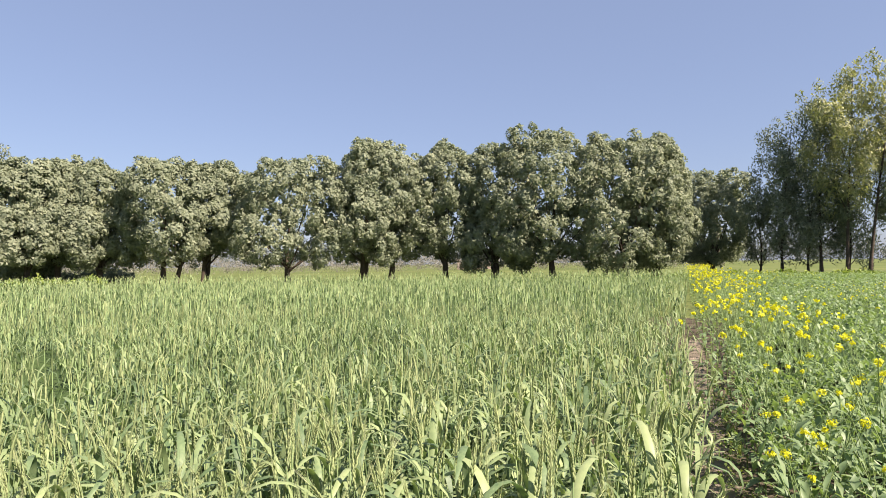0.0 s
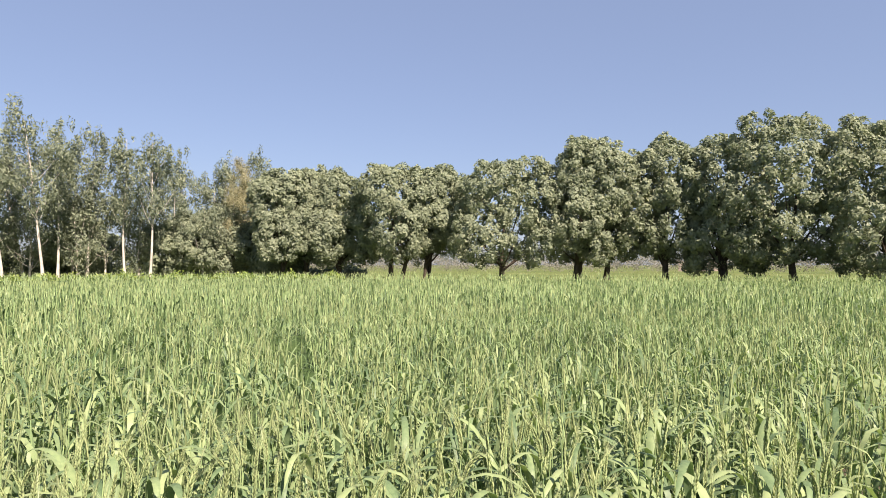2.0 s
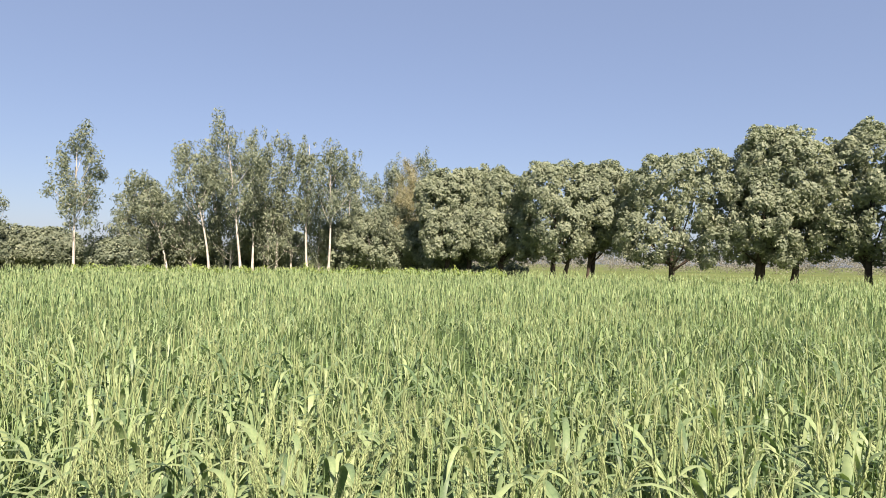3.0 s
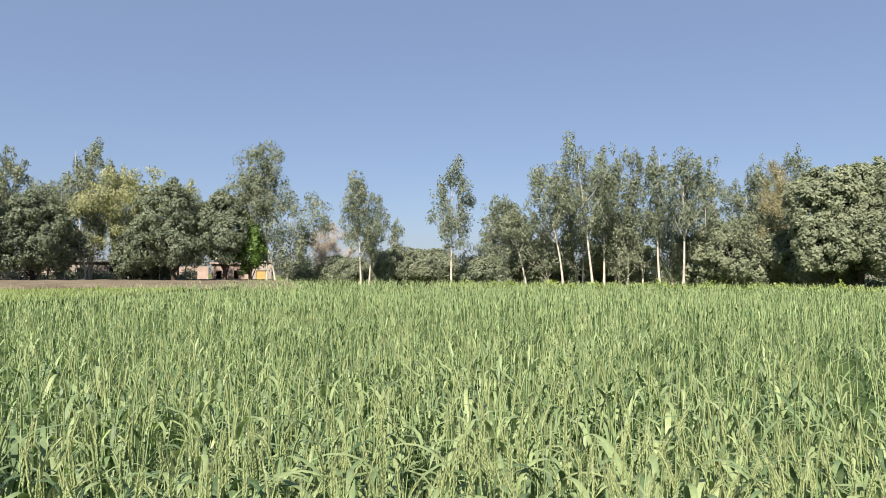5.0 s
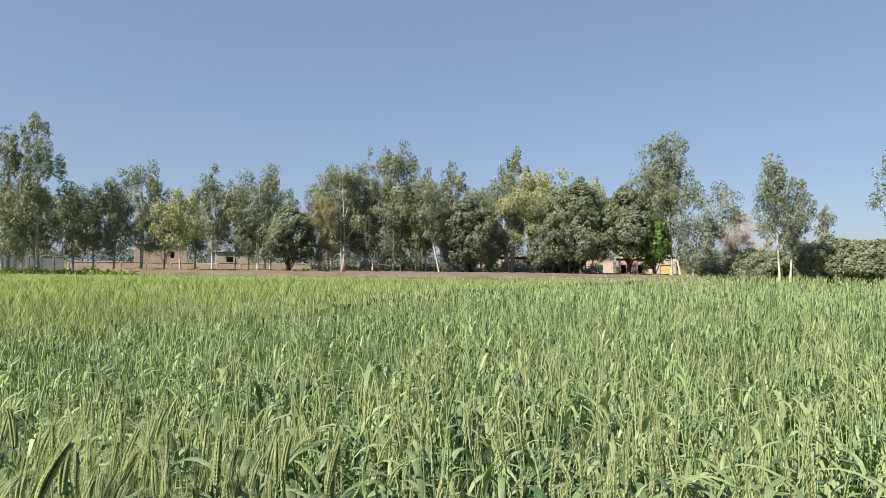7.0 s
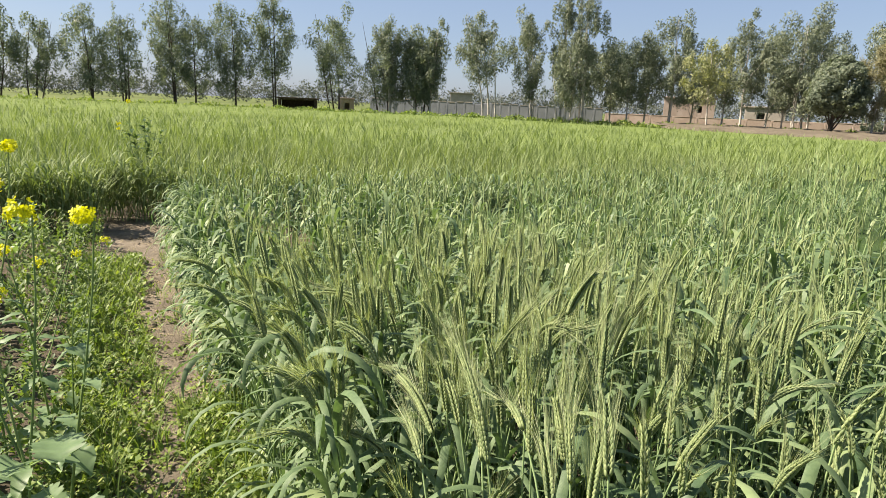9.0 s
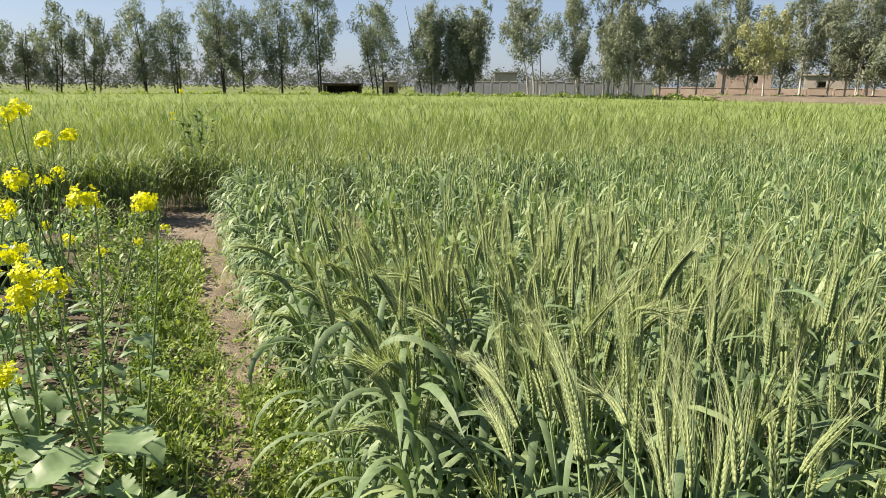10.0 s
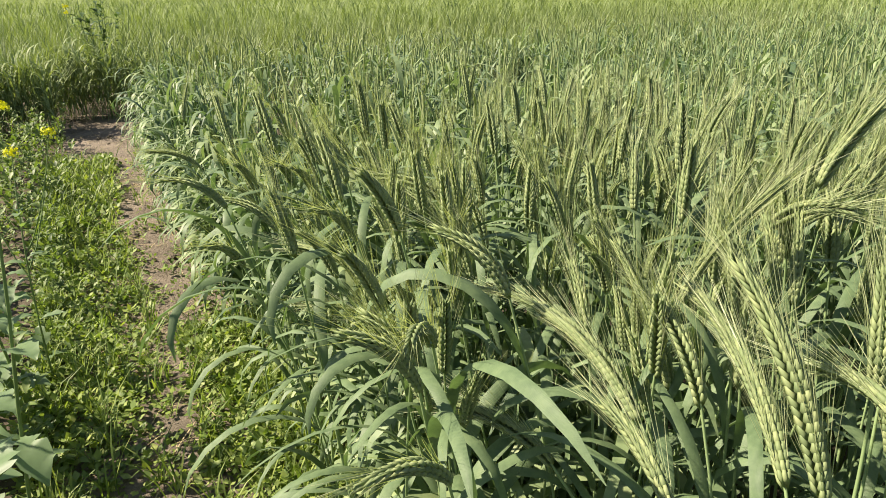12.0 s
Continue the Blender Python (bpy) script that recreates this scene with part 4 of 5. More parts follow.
UNDERWOOD = [
    (61.0, 64, 6.3, 3.4, 1.0, 0.1),
    (58.7, 64, 8.7, 4.0, 1.2, 0.4),
    (55.4, 62, 9.3, 4.4, 1.3, 0.4),
    (52.3, 62, 10.5, 4.4, 1.3, -0.2),
    (49.2, 62, 9.9, 4.4, 1.3, 0.3),
    (47.2, 63, 10.6, 3.9, 1.4, 0.1),
    (44.8, 63, 10.0, 3.3, 1.7, 0.0),
    (42.3, 64, 11.2, 3.9, 1.4, -0.2),
    (39.9, 62, 9.7, 4.2, 1.3, 0.0),
    (37.6, 62, 10.7, 4.2, 1.5, 0.0),
]
WALL_ROW = [
    (116.5, 68, 11.1, 6.1, 2.1, 0.2),
    (120.2, 68, 11.2, 2.7, 2.9, 0.3),
    (122.7, 64, 8.2, 3.4, 2.8, 0.4),
    (125.7, 70, 11.6, 4.5, 2.8, -0.0),
    (129.1, 70, 9.4, 4.9, 2.2, 0.7),
    (132.8, 68, 15.1, 3.1, 3.1, 0.5),
    (134.7, 69, 13.8, 2.8, 3.1, 0.1),
    (137.2, 70, 11.9, 3.6, 2.2, 1.3),
    (140.9, 68, 10.9, 5.5, 4.4, 1.5),
    (146.2, 70, 10.2, 2.4, 1.7, -0.8),
    (147.4, 71, 9.5, 3.8, 1.5, 0.2),
    (149.6, 70, 10.3, 3.1, 1.8, 0.6),
    (134.3, 66, 7.8, 3.9, 1.6, -0.1),
]
SOUTH_ROW = [
    (154.1, 72, 11.1, 5.3, 2.4, 0.7),
    (159.4, 73, 12.7, 4.4, 3.3, 0.2),
    (162.7, 74, 11.1, 4.7, 1.3, 0.1),
    (165.8, 75, 9.5, 5.4, 1.4, -0.0),
    (167.4, 75, 11.8, 4.4, 1.3, 0.6),
    (171.0, 77, 9.8, 4.1, 1.4, -0.0),
    (173.3, 77, 9.9, 4.3, 1.2, 0.4),
    (177.0, 78, 8.8, 4.0, 1.3, -1.1),
    (179.5, 78, 9.5, 3.3, 1.1, -1.0),
    (-178.7, 80, 7.3, 3.9, 1.3, -0.7),
    (-176.4, 80, 8.5, 4.3, 0.8, -0.5),
    (-173.6, 82, 8.7, 4.8, 0.6, -1.1),
    (146.7, 72, 10.3, 2.7, 1.7, -1.4),
    (149.7, 71, 10.5, 4.4, 0.8, 0.6),
    (147.4, 71, 9.4, 3.6, 0.9, 0.3),
]
EAST = [
    (-28.2, 58, 13.3, 4.9, 1.0, -0.9),
    (-26.6, 60, 7.7, 2.9, 1.0, -0.1),
    (-30.9, 57, 14.5, 4.7, 2.3, -0.1),
    (-32.6, 55, 16.4, 4.8, 5.9, -0.7),
    (-34.0, 54, 15.3, 4.3, 6.5, -2.0),
    (-30.0, 58, 9.1, 4.9, 0.8, -0.6),
    (-32.6, 58, 8.8, 4.3, 0.8, -0.4),
    (-36.1, 56, 13.8, 4.7, 3.7, -1.0),
    (-39.3, 58, 12.6, 5.1, 2.9, 0.0),
]

rng = np.random.default_rng(5)
for row in MANGO:
    tree("mango_tree", rng, "broad", *row, M_MANGO, M_BARKD, "old mango tree with a dense grey-green crown and dark trunk", 1.0, 2 if rng.uniform() < 0.3 else 1)
for row in DARK:
    tree("mango_tree", rng, "broad", *row[:3], row[3] * 0.8, row[4] * 1.3, row[5], M_DARKT, M_BARKD, "dark green broad-leaved tree beside the farm buildings", 0.8)
for row in BUSH:
    tree("bushy_tree", rng, "broad", *row, M_MANGO if row[0] < 50 else M_EUC, M_BARKD, "low bushy tree with leaves down to the ground", 0.8)
for row in EUC_WEST:
    tree("eucalyptus_tree", rng, "narrow", *row[:4], row[4] * 0.95, row[5], M_EUC, M_BARKW, "tall slender eucalyptus with a bare pale trunk")
for row in GAP:
    tree("eucalyptus_tree", rng, "narrow", *row, M_EUC, M_BARKW, "lone slender eucalyptus with a pale leaning trunk")
for row in BARE:
    tree("leafless_tree", rng, "bare", *row, M_TWIG if row[0] == 75.3 else M_TAN, M_BARKW, "bare tree with a haze of pale pinkish twigs" if row[0] == 75.3 else "half-bare tree with thin tan-green leaves and brownish twigs", 1.0 if row[0] == 75.3 else 2.2)
tree("young_tree", rng, "broad", 81.7, 66, 6.7, 1.9, 2.2, 0.0, M_FRESH, M_BARKD, "small tree with fresh bright green leaves beside the gate", 0.9)
for i, row in enumerate(MID):
    tree("eucalyptus_tree", rng, "narrow", *row[:3], row[3] * 1.12, *row[4:], M_EUCY if i in (0, 2) else M_EUC, M_BARKW, "eucalyptus with yellowing leaves behind the dark trees" if i in (0, 2) else "tall eucalyptus at the edge of the bare earth", 1.3, 1 + rng.integers(0, 3))
for row in BEHIND:
    tree("eucalyptus_tree", rng, "narrow", *row[:4], row[4] * 1.1, row[5], M_EUC, M_BARKW, "leafy eucalyptus standing behind the front row", 1.25)
for row in UNDERWOOD:
    tree("young_tree", rng, "narrow", row[0], row[1] - 4, row[2] * 0.72, *row[3:], M_EUC, M_BARKW, "leafy young tree among the tall pale trunks", 0.7)
for row in SAPLING:
    tree("eucalyptus_tree", rng, "narrow", *row, M_EUC, M_BARKW, "thin young eucalyptus in the close row of pale trunks")
for i, row in enumerate(WALL_ROW):
    tree("eucalyptus_tree", rng, "narrow", *row, M_EUCY if i == 2 else M_EUC, M_BARKW, "yellow-green young tree before the brick wall" if i == 2 else "slender eucalyptus before the boundary wall", 1.2, 1 + rng.integers(0, 3))
# dark leaf and bark here paint the row's shaded, backlit side
for row in SOUTH_ROW:
    tree("eucalyptus_tree", rng, "narrow", *row, M_DARKT, M_BARKD, "feathery dark eucalyptus in the far row", 1.0, 1 + rng.integers(0, 3))
for i, row in enumerate(EAST):
    tree("willowy_tree", rng, "narrow", *row, M_EUCY if i in (3, 4) else M_EUC, M_BARKD, "drooping yellowing tree rising over the mustard" if i in (3, 4) else "dark feathery tree at the end of the mustard field", 1.0)


# ---- woods on the horizon, haze in their colour, and scrub under the trees ----
def thicket(name, rng, rows, leaf, label, size, count):
    """Low woods as many leaf clumps: rows of yaw from, yaw to, distance, height."""
    s = Soup()
    for y0, y1, dist, high in rows:
        n = int(count * abs(y1 - y0) * dist / 57)
        a = np.radians(rng.uniform(y0, y1, n))
        r = dist + rng.normal(0, high * 0.5, n)
        top = high * (0.55 + 0.45 * np.abs(np.sin(a * 41) * np.cos(a * 97 + 1.0)) + 0.15 * rng.normal(size=n))
        c = np.stack([-np.sin(a) * r, np.cos(a) * r, np.maximum(0.1, top * np.sqrt(rng.uniform(0, 1, n)))], 1)
        s.add(*leaf_cards(rng, c, unit(rng.normal(size=(n, 3)) + (0, 0, 0.5)), size, size * 0.55, 0.3))
    v, f, m = s.arrays()
    return tagged(new(name, raw(name, v, f, [leaf], smooth=False)), label, "woods", kind="stuff")


thicket("far_woods", rng, [(-40, 62, 260, 10), (62, 200, 210, 7)], M_HAZEWOOD, "tree line on the horizon with distance haze put into its leaf colour", 0.8, 115)
thicket("dry_hedge", rng, [(-24, 34, 135, 3.4)], M_BRUSH, "pale grey-brown hedge and brush far behind the mango trees", 0.26, 300)
thicket("scrub", rng, [(36, 62, 68, 2.8), (62, 78, 76, 2.6), (76, 79, 78, 2.4), (86, 112, 80, 1.9), (26, 36, 60, 1.6)], M_EUC, "rough scrub and saplings under the trees", 0.26, 560)
thicket("weed_verge", rng, [(28, 64, 52, 0.9), (112, 200, 66, 0.8), (-40, -20, 52, 0.7)], M_WEED, "green weeds along the field's far edge", 0.28, 220)


# ---- walls and farm buildings ----
def box(bm, x0, x1, y0, y1, z0, z1):
    vs = [bm.verts.new((x, y, z)) for x in (x0, x1) for y in (y0, y1) for z in (z0, z1)]
    for q in ((0, 1, 3, 2), (4, 6, 7, 5), (0, 4, 5, 1), (2, 3, 7, 6), (0, 2, 6, 4), (1, 5, 7, 3)):
        bm.faces.new([vs[i] for i in q])


def boxed(name, parent, mat, sizes, label=""):
    bm = bmesh.new()
    box(bm, *sizes)
    bmesh.ops.recalc_face_normals(bm, faces=bm.faces)
    bmesh.ops.bevel(bm, geom=bm.edges[:], offset=min(0.03, 0.2 * min(sizes[1] - sizes[0], sizes[3] - sizes[2], sizes[5] - sizes[4])), segments=1, affect="EDGES")
    return part(name, bm, mat, parent, label)


def spot(yaw, dist):
    a = radians(yaw)
    return Vector((-math.sin(a) * dist, math.cos(a) * dist, 0))


def long_wall(name, yaw0, d0, yaw1, d1, high, mat, label, bays=12, worn=0.04, cap=None):
    """A boundary wall between two places: panels, piers and a coping, each with its thickness."""
    p, q = spot(yaw0, d0), spot(yaw1, d1)
    ln = (q - p).length
    root = tagged(new(name), label, "wall", kind="structure")
    for i in range(bays):
        a, b = ln * i / bays, ln * (i + 1) / bays
        top = high * rng.uniform(1 - worn, 1 + worn)
        boxed("panel", root, mat, (a + 0.13, b - 0.13, -0.1, 0.1, 0, top))
        boxed("pier", root, mat, (a - 0.127, a + 0.127, -0.115, 0.115, 0, top + 0.02))
        if rng.uniform() > 4 * worn:
            boxed("coping", root, cap or mat, (a + 0.13, b - 0.13, -0.14, 0.14, top, top + rng.uniform(0.05, 0.12)))
    root.matrix_world = Matrix.Translation(p) @ Matrix.Rotation(math.atan2((q - p).y, (q - p).x), 4, "Z")
    return root


def shed(name, yaw, dist, wide, deep, high, mat, label, openings=(), roof=0.25, door=None, turn=0.0):
    """A flat-roofed farm building: four walls, its openings cut through the front, a roof slab."""
    root = tagged(new(name), label, "building", "farm buildings")
    edges = sorted([-wide / 2] + [e for o in openings for e in (o[0], o[1])] + [wide / 2])
    for k in range(0, len(edges), 2):
        if edges[k + 1] - edges[k] > 0.02:
            boxed("wall", root, mat, (edges[k], edges[k + 1], -deep / 2, -deep / 2 + 0.23, 0, high))
    for x0, x1, z0, z1 in openings:
        if z0 > 0.05:
            boxed("wall", root, mat, (x0 + 0.002, x1 - 0.002, -deep / 2 + 0.003, -deep / 2 + 0.22, 0, z0))
        boxed("wall", root, mat, (x0 + 0.002, x1 - 0.002, -deep / 2 + 0.003, -deep / 2 + 0.22, z1, high - 0.002))
        if door and z0 < 0.05:
            boxed("door", root, door, (x0 + 0.04, x1 - 0.04, -deep / 2 + 0.1, -deep / 2 + 0.15, 0.02, z1 - 0.03), "painted door leaf")
        else:
            boxed("window_frame", root, M_WHITE, (x0 + 0.03, x0 + 0.09, -deep / 2 + 0.08, -deep / 2 + 0.14, z0 + 0.01, z1 - 0.01))
    boxed("wall", root, mat, (-wide / 2, wide / 2, deep / 2 - 0.23, deep / 2, 0, high))
    for sgn in (-1, 1):
        x = sgn * (wide / 2 - 0.115)
        boxed("wall", root, mat, (x - 0.113, x + 0.113, -deep / 2 + 0.235, deep / 2 - 0.235, 0, high))
    boxed("roof", root, mat, (-wide / 2 - roof, wide / 2 + roof, -deep / 2 - roof, deep / 2 + roof, high + 0.003, high + 0.2))
    root.matrix_world = Matrix.Translation(spot(yaw, dist)) @ pose(0, 0, 0, 0, 0, yaw + turn)
    return root


long_wall("wall_grey", 151.3, 90, 131, 84, 1.95, M_PLASTER, "long grey plastered boundary wall with a worn, paler top", 26, 0.05, M_CREAM)
long_wall("wall_brick", 130.8, 88, 98.6, 93, 1.4, M_BRICK, "low pale red brick boundary wall behind the trees", 18)
shed("brick_house", 124.2, 104, 7, 6, 4.0, M_BRICK, "pale red brick house with dark openings behind the wall", [(1.2, 1.8, 2.0, 3.0)])
shed("brick_shed", 118.5, 100, 5, 5, 3.0, M_CREAM, "small cream shed behind the brick wall", [(-1.0, 0.0, 1.5, 2.3)])
shed("farm_building", 82.9, 82, 5.4, 4, 2.5, M_BRICK, "low pale brick farm building with dark window openings", [(-2.3, -1.6, 0.7, 1.7), (-0.3, 0.35, 0.6, 1.7), (0.9, 1.9, 1.3, 1.9)])
long_wall("wall_yard", 98.5, 93, 85.0, 90, 2.2, M_BRICK, "low broken brick yard wall under the dark trees", 7)
shed("gate_house", 80.8, 78, 2.4, 3, 2.7, M_CREAM, "cream gate building with an ochre yellow door", [(-0.55, 0.55, 0.0, 1.75)], 0.2, M_ORANGE)
shed("long_shed", 93.5, 84, 8, 4, 2.6, M_CREAM, "pale farm shed half hidden by trees", [(-2, -0.6, 0.8, 1.9), (1.2, 2.2, 0.0, 2.0)])
shed("pump_house", 153.4, 80, 1.7, 1.7, 1.7, M_BRICK, "small square brick pump house in the field", [(-0.4, 0.3, 0.0, 1.3)], 0.08)
shed("dark_shed", 157.6, 88, 5, 3, 1.5, M_BARKD, "low dark shed with an open front", [(-2.1, 2.1, 0.0, 1.35)], 0.2)
shed("white_house", 143.4, 120, 4.0, 4, 3.7, M_CREAM, "small pale house beyond the grey wall", [(-0.7, 0.7, 1.0, 2.2)])
shed("pink_house", -2.8, 170, 9, 6, 2.3, M_BRICK, "far pale brick house seen under the mango trees", [(-3.0, -2.0, 0.9, 2.0), (1.0, 2.0, 0.9, 2.0)])


# ---- single wheat stalks beside the path ----
def ribs(me, n):
    """Marks a folded blade's corners by their place across it."""
    at = me.attributes.new("across", "FLOAT", "POINT")
    at.data.foreach_set("value", np.repeat(np.array([-1.0, 0.0, 1.0], np.float32), n))


def near_stalk(rng, bend):
    """One stalk with every part its own mesh; it leans and nods towards +x."""
    root = tagged(new("wheat_plant"), "green bearded wheat stalk with a nodding ear" if bend > 0.8 else "green bearded wheat stalk with an upright ear", "wheat plant", "wheat stalks beside the path")
    h = rng.uniform(0.80, 0.92)
    t = np.linspace(0, 1, 8)
    lean = rng.uniform(0.0, 0.06) + 0.06 * bend
    stem = np.stack([lean * t ** 2.2, 0.012 * np.sin(t * 4 + rng.uniform(0, 6)), h * t], 1)
    rad = np.linspace(0.0025, 0.0015, 8)
    rad[[2, 4]] *= 1.5
    child("stem", raw("stem", *tube(stem, rad, 5), [M_WSTEM]), root)
    for k in range(5):
        lh = h * (0.86, 0.72, 0.58, 0.44, 0.30)[k] * rng.uniform(0.94, 1.05)
        base = np.array([np.interp(lh, stem[:, 2], stem[:, i]) for i in (0, 1)])
        path, side = leaf_path(rng, lh, rng.uniform(0.24, 0.36), 10, rng.uniform(2.0, 4.0), rng.uniform(0, 6.28) if k else rng.uniform(-1.2, 1.2))
        path[:, :2] += base
        twist = rng.normal(0, 0.9)
        turn = np.linspace(0, 1, 10)[:, None] ** 2 * twist
        side = side[None] * np.cos(turn) + np.array([0, 0, 1.0])[None] * np.sin(turn)
        blade = child("leaf", raw("leaf", *ribbon(path, blade_widths(10, rng.uniform(0.0070, 0.0102)), side, 0.3), [M_WLEAFN]), root)
        ribs(blade.data, 10)
    axis = ear_axis(rng, stem[-1], rng.uniform(0.088, 0.118), bend * 0.75, 0.0, 12, 0.08 + 0.28 * bend)
    husks, awns = fine_ear(rng, axis)
    v, f, m = husks.arrays()
    ear = child("ear", raw("ear", v, f, [M_WEAR]), root)
    v, f, m = awns.arrays()
    child("beard", raw("beard", v, f, [M_WAWN]), ear, "long fine bristles of the ear")
    return root


rng = np.random.default_rng(21)
BENDS = [0.1, 0.15, 0.25, 0.3, 0.2, 0.4, 0.5, 0.1, 0.7, 0.9, 1.1, 1.3, 1.5, 1.0, 0.35, 0.6]
stalks = [near_stalk(rng, b) for b in BENDS]
spots = []
while len(spots) < 290:
    x, y = rng.uniform(*NEAR_X), rng.uniform(*NEAR_Y)
    if not near_box(x, y) or not clear(np.array(x), np.array(y)) or x > wheat_edge(y):
        continue
    if all((x - a) ** 2 + (y - b) ** 2 > 0.042 ** 2 for a, b in spots):
        spots.append((x, y))
for i, (x, y) in enumerate(spots):
    rim = max(0.0, 1 - (wheat_edge(y) - x) / 0.45)
    pool = [k for k, b in enumerate(BENDS) if (b > 0.55) == (rng.uniform() < 0.12 + 0.5 * rim)]
    k = pool[rng.integers(len(pool))]
    yaw = math.degrees(rng.normal(0.25, 0.7)) if rim > 0 else rng.uniform(0, 360)
    m = pose(x, y, 0, rng.normal(0, 3.5), rng.normal(3.0 * rim, 3.5), yaw) @ Matrix.Scale(rng.uniform(0.95, 1.12), 4)
    if i < len(stalks):
        stalks[i].matrix_world = m
    else:
        copy_thing(stalks[k], Matrix.Identity(4)).matrix_world = m


# ---- tall nodding stalks at the corner nearest the path: ear's foot and tip ----
def nodding_stalk(rng, foot, tip):
    foot, tip = np.array(foot), np.array(tip)
    root = tagged(new("wheat_plant"), "thick green bearded wheat ear bending over the path", "wheat plant", "wheat stalks beside the path")
    along = unit(tip - foot)
    out = np.array([along[0], along[1], 0.0])
    start = foot - out * 0.16 - np.array([0, 0, foot[2]])
    rise = unit(np.array([along[0], along[1], abs(along[2]) + 0.9]))
    q = np.linspace(0, 1, 10)[:, None]
    mid = foot - rise * 0.35
    stem = (1 - q) ** 2 * start + 2 * q * (1 - q) * mid + q ** 2 * foot
    loc = start * (1, 1, 0)
    child("stem", raw("stem", *tube(stem - loc, np.linspace(0.0026, 0.0016, 10), 6), [M_WSTEM]), root)
    bow = foot + rise * np.linalg.norm(tip - foot) * 0.5
    t = np.linspace(0, 1, 12)[:, None]
    axis = (1 - t) ** 2 * foot + 2 * t * (1 - t) * bow + t ** 2 * tip
    husks, awns = fine_ear(rng, axis - loc, True)
    v, f, m = husks.arrays()
    ear = child("ear", raw("ear", v, f, [M_WEAR]), root)
    v, f, m = awns.arrays()
    child("beard", raw("beard", v, f, [M_WAWN]), ear, "long fine bristles of the ear")
    for k in range(3):
        s = (0.72, 0.5, 0.35)[k] * rng.uniform(0.93, 1.05)
        base = np.array([np.interp(s, q[:, 0], stem[:, i]) for i in range(3)]) - loc
        path, side = leaf_path(rng, 0.0, rng.uniform(0.26, 0.36), 10, rng.uniform(1.8, 3.3), rng.uniform(0, 6.28))
        blade = child("leaf", raw("leaf", *ribbon(path + base, blade_widths(10, rng.uniform(0.007, 0.0096)), side, 0.3), [M_WLEAFN]), root)
        ribs(blade.data, 10)
    root.location = loc


CORNER_EARS = [((-0.644, -0.907, 0.883), (-0.658, -1.175, 0.925)), ((-0.815, -0.975, 0.805), (-0.789, -1.065, 0.993)), ((-0.643, -0.756, 0.905), (-0.735, -0.920, 1.000)),
    ((-0.626, -0.722, 0.927), (-0.631, -0.823, 1.093)), ((-0.605, -0.989, 0.785), (-0.552, -1.130, 0.808)), ((-0.838, -0.991, 0.921), (-0.879, -0.913, 1.091)),
    ((-0.951, -0.948, 1.012), (-0.931, -0.850, 1.064)), ((-0.672, -0.690, 0.985), (-0.701, -0.790, 0.985)), ((-0.690, -1.450, 0.775), (-0.580, -1.620, 0.862))]
EDGE_EARS = [((-0.707, -1.410, 0.708), (-0.567, -1.545, 0.776)), ((-0.875, -1.523, 0.894), (-0.741, -1.626, 0.963)), ((-0.715, -2.648, 0.769), (-0.582, -2.695, 0.829)),
    ((-0.972, -1.389, 0.932), (-0.942, -1.415, 1.034)), ((-0.552, -0.806, 0.893), (-0.575, -0.900, 0.936)), ((-0.713, -0.730, 0.982), (-0.721, -0.750, 1.087)),
    ((-0.810, -2.289, 0.752), (-0.901, -2.286, 0.880)), ((-0.803, -3.067, 0.837), (-0.843, -3.080, 0.966)), ((-1.011, -0.925, 1.059), (-1.047, -0.890, 1.160))]
UPRIGHT_EARS = [((-0.639, -0.551, 0.976), (-0.667, -0.594, 1.061)), ((-0.643, -0.514, 0.957), (-0.684, -0.540, 1.043)), ((-0.756, -0.664, 0.948), (-0.790, -0.692, 1.042)),
    ((-0.657, -0.500, 1.009), (-0.687, -0.541, 1.101)), ((-0.826, -0.754, 0.937), (-0.856, -0.779, 1.030)), ((-0.916, -0.907, 0.929), (-0.930, -0.947, 1.028)),
    ((-0.704, -1.026, 0.883), (-0.715, -1.073, 0.983)), ((-0.667, -0.854, 0.921), (-0.667, -0.913, 1.009)), ((-0.850, -0.685, 1.032), (-0.875, -0.704, 1.127)),
    ((-0.610, -0.557, 0.940), (-0.634, -0.607, 1.015)), ((-0.754, -1.316, 0.854), (-0.742, -1.370, 0.958)), ((-0.953, -1.028, 0.920), (-0.985, -1.045, 1.025))]
for foot, tip in CORNER_EARS + EDGE_EARS + UPRIGHT_EARS:
    nodding_stalk(rng, foot, tip)


# ---- single mustard plants beside the path ----
def near_mustard(rng):
    stem, leaves, heads = mustard_parts(rng, True)
    root = tagged(new("mustard_plant"), "tall mustard plant with broad leaves and yellow flowers", "mustard plant", "mustard plants beside the path")
    v, f, m = stem.arrays()
    child("stem", raw("stem", v, f, [M_MSTEM]), root)
    for l in leaves:
        v, f, m = l.arrays()
        child("leaf", raw("leaf", v, f, [M_MLEAF]), root)
    for hd in heads:
        v, f, m = hd.arrays()
        child("flower_head", raw("flower_head", v, f, [M_PETAL], smooth=False), root, "bright yellow flowers")
    return root


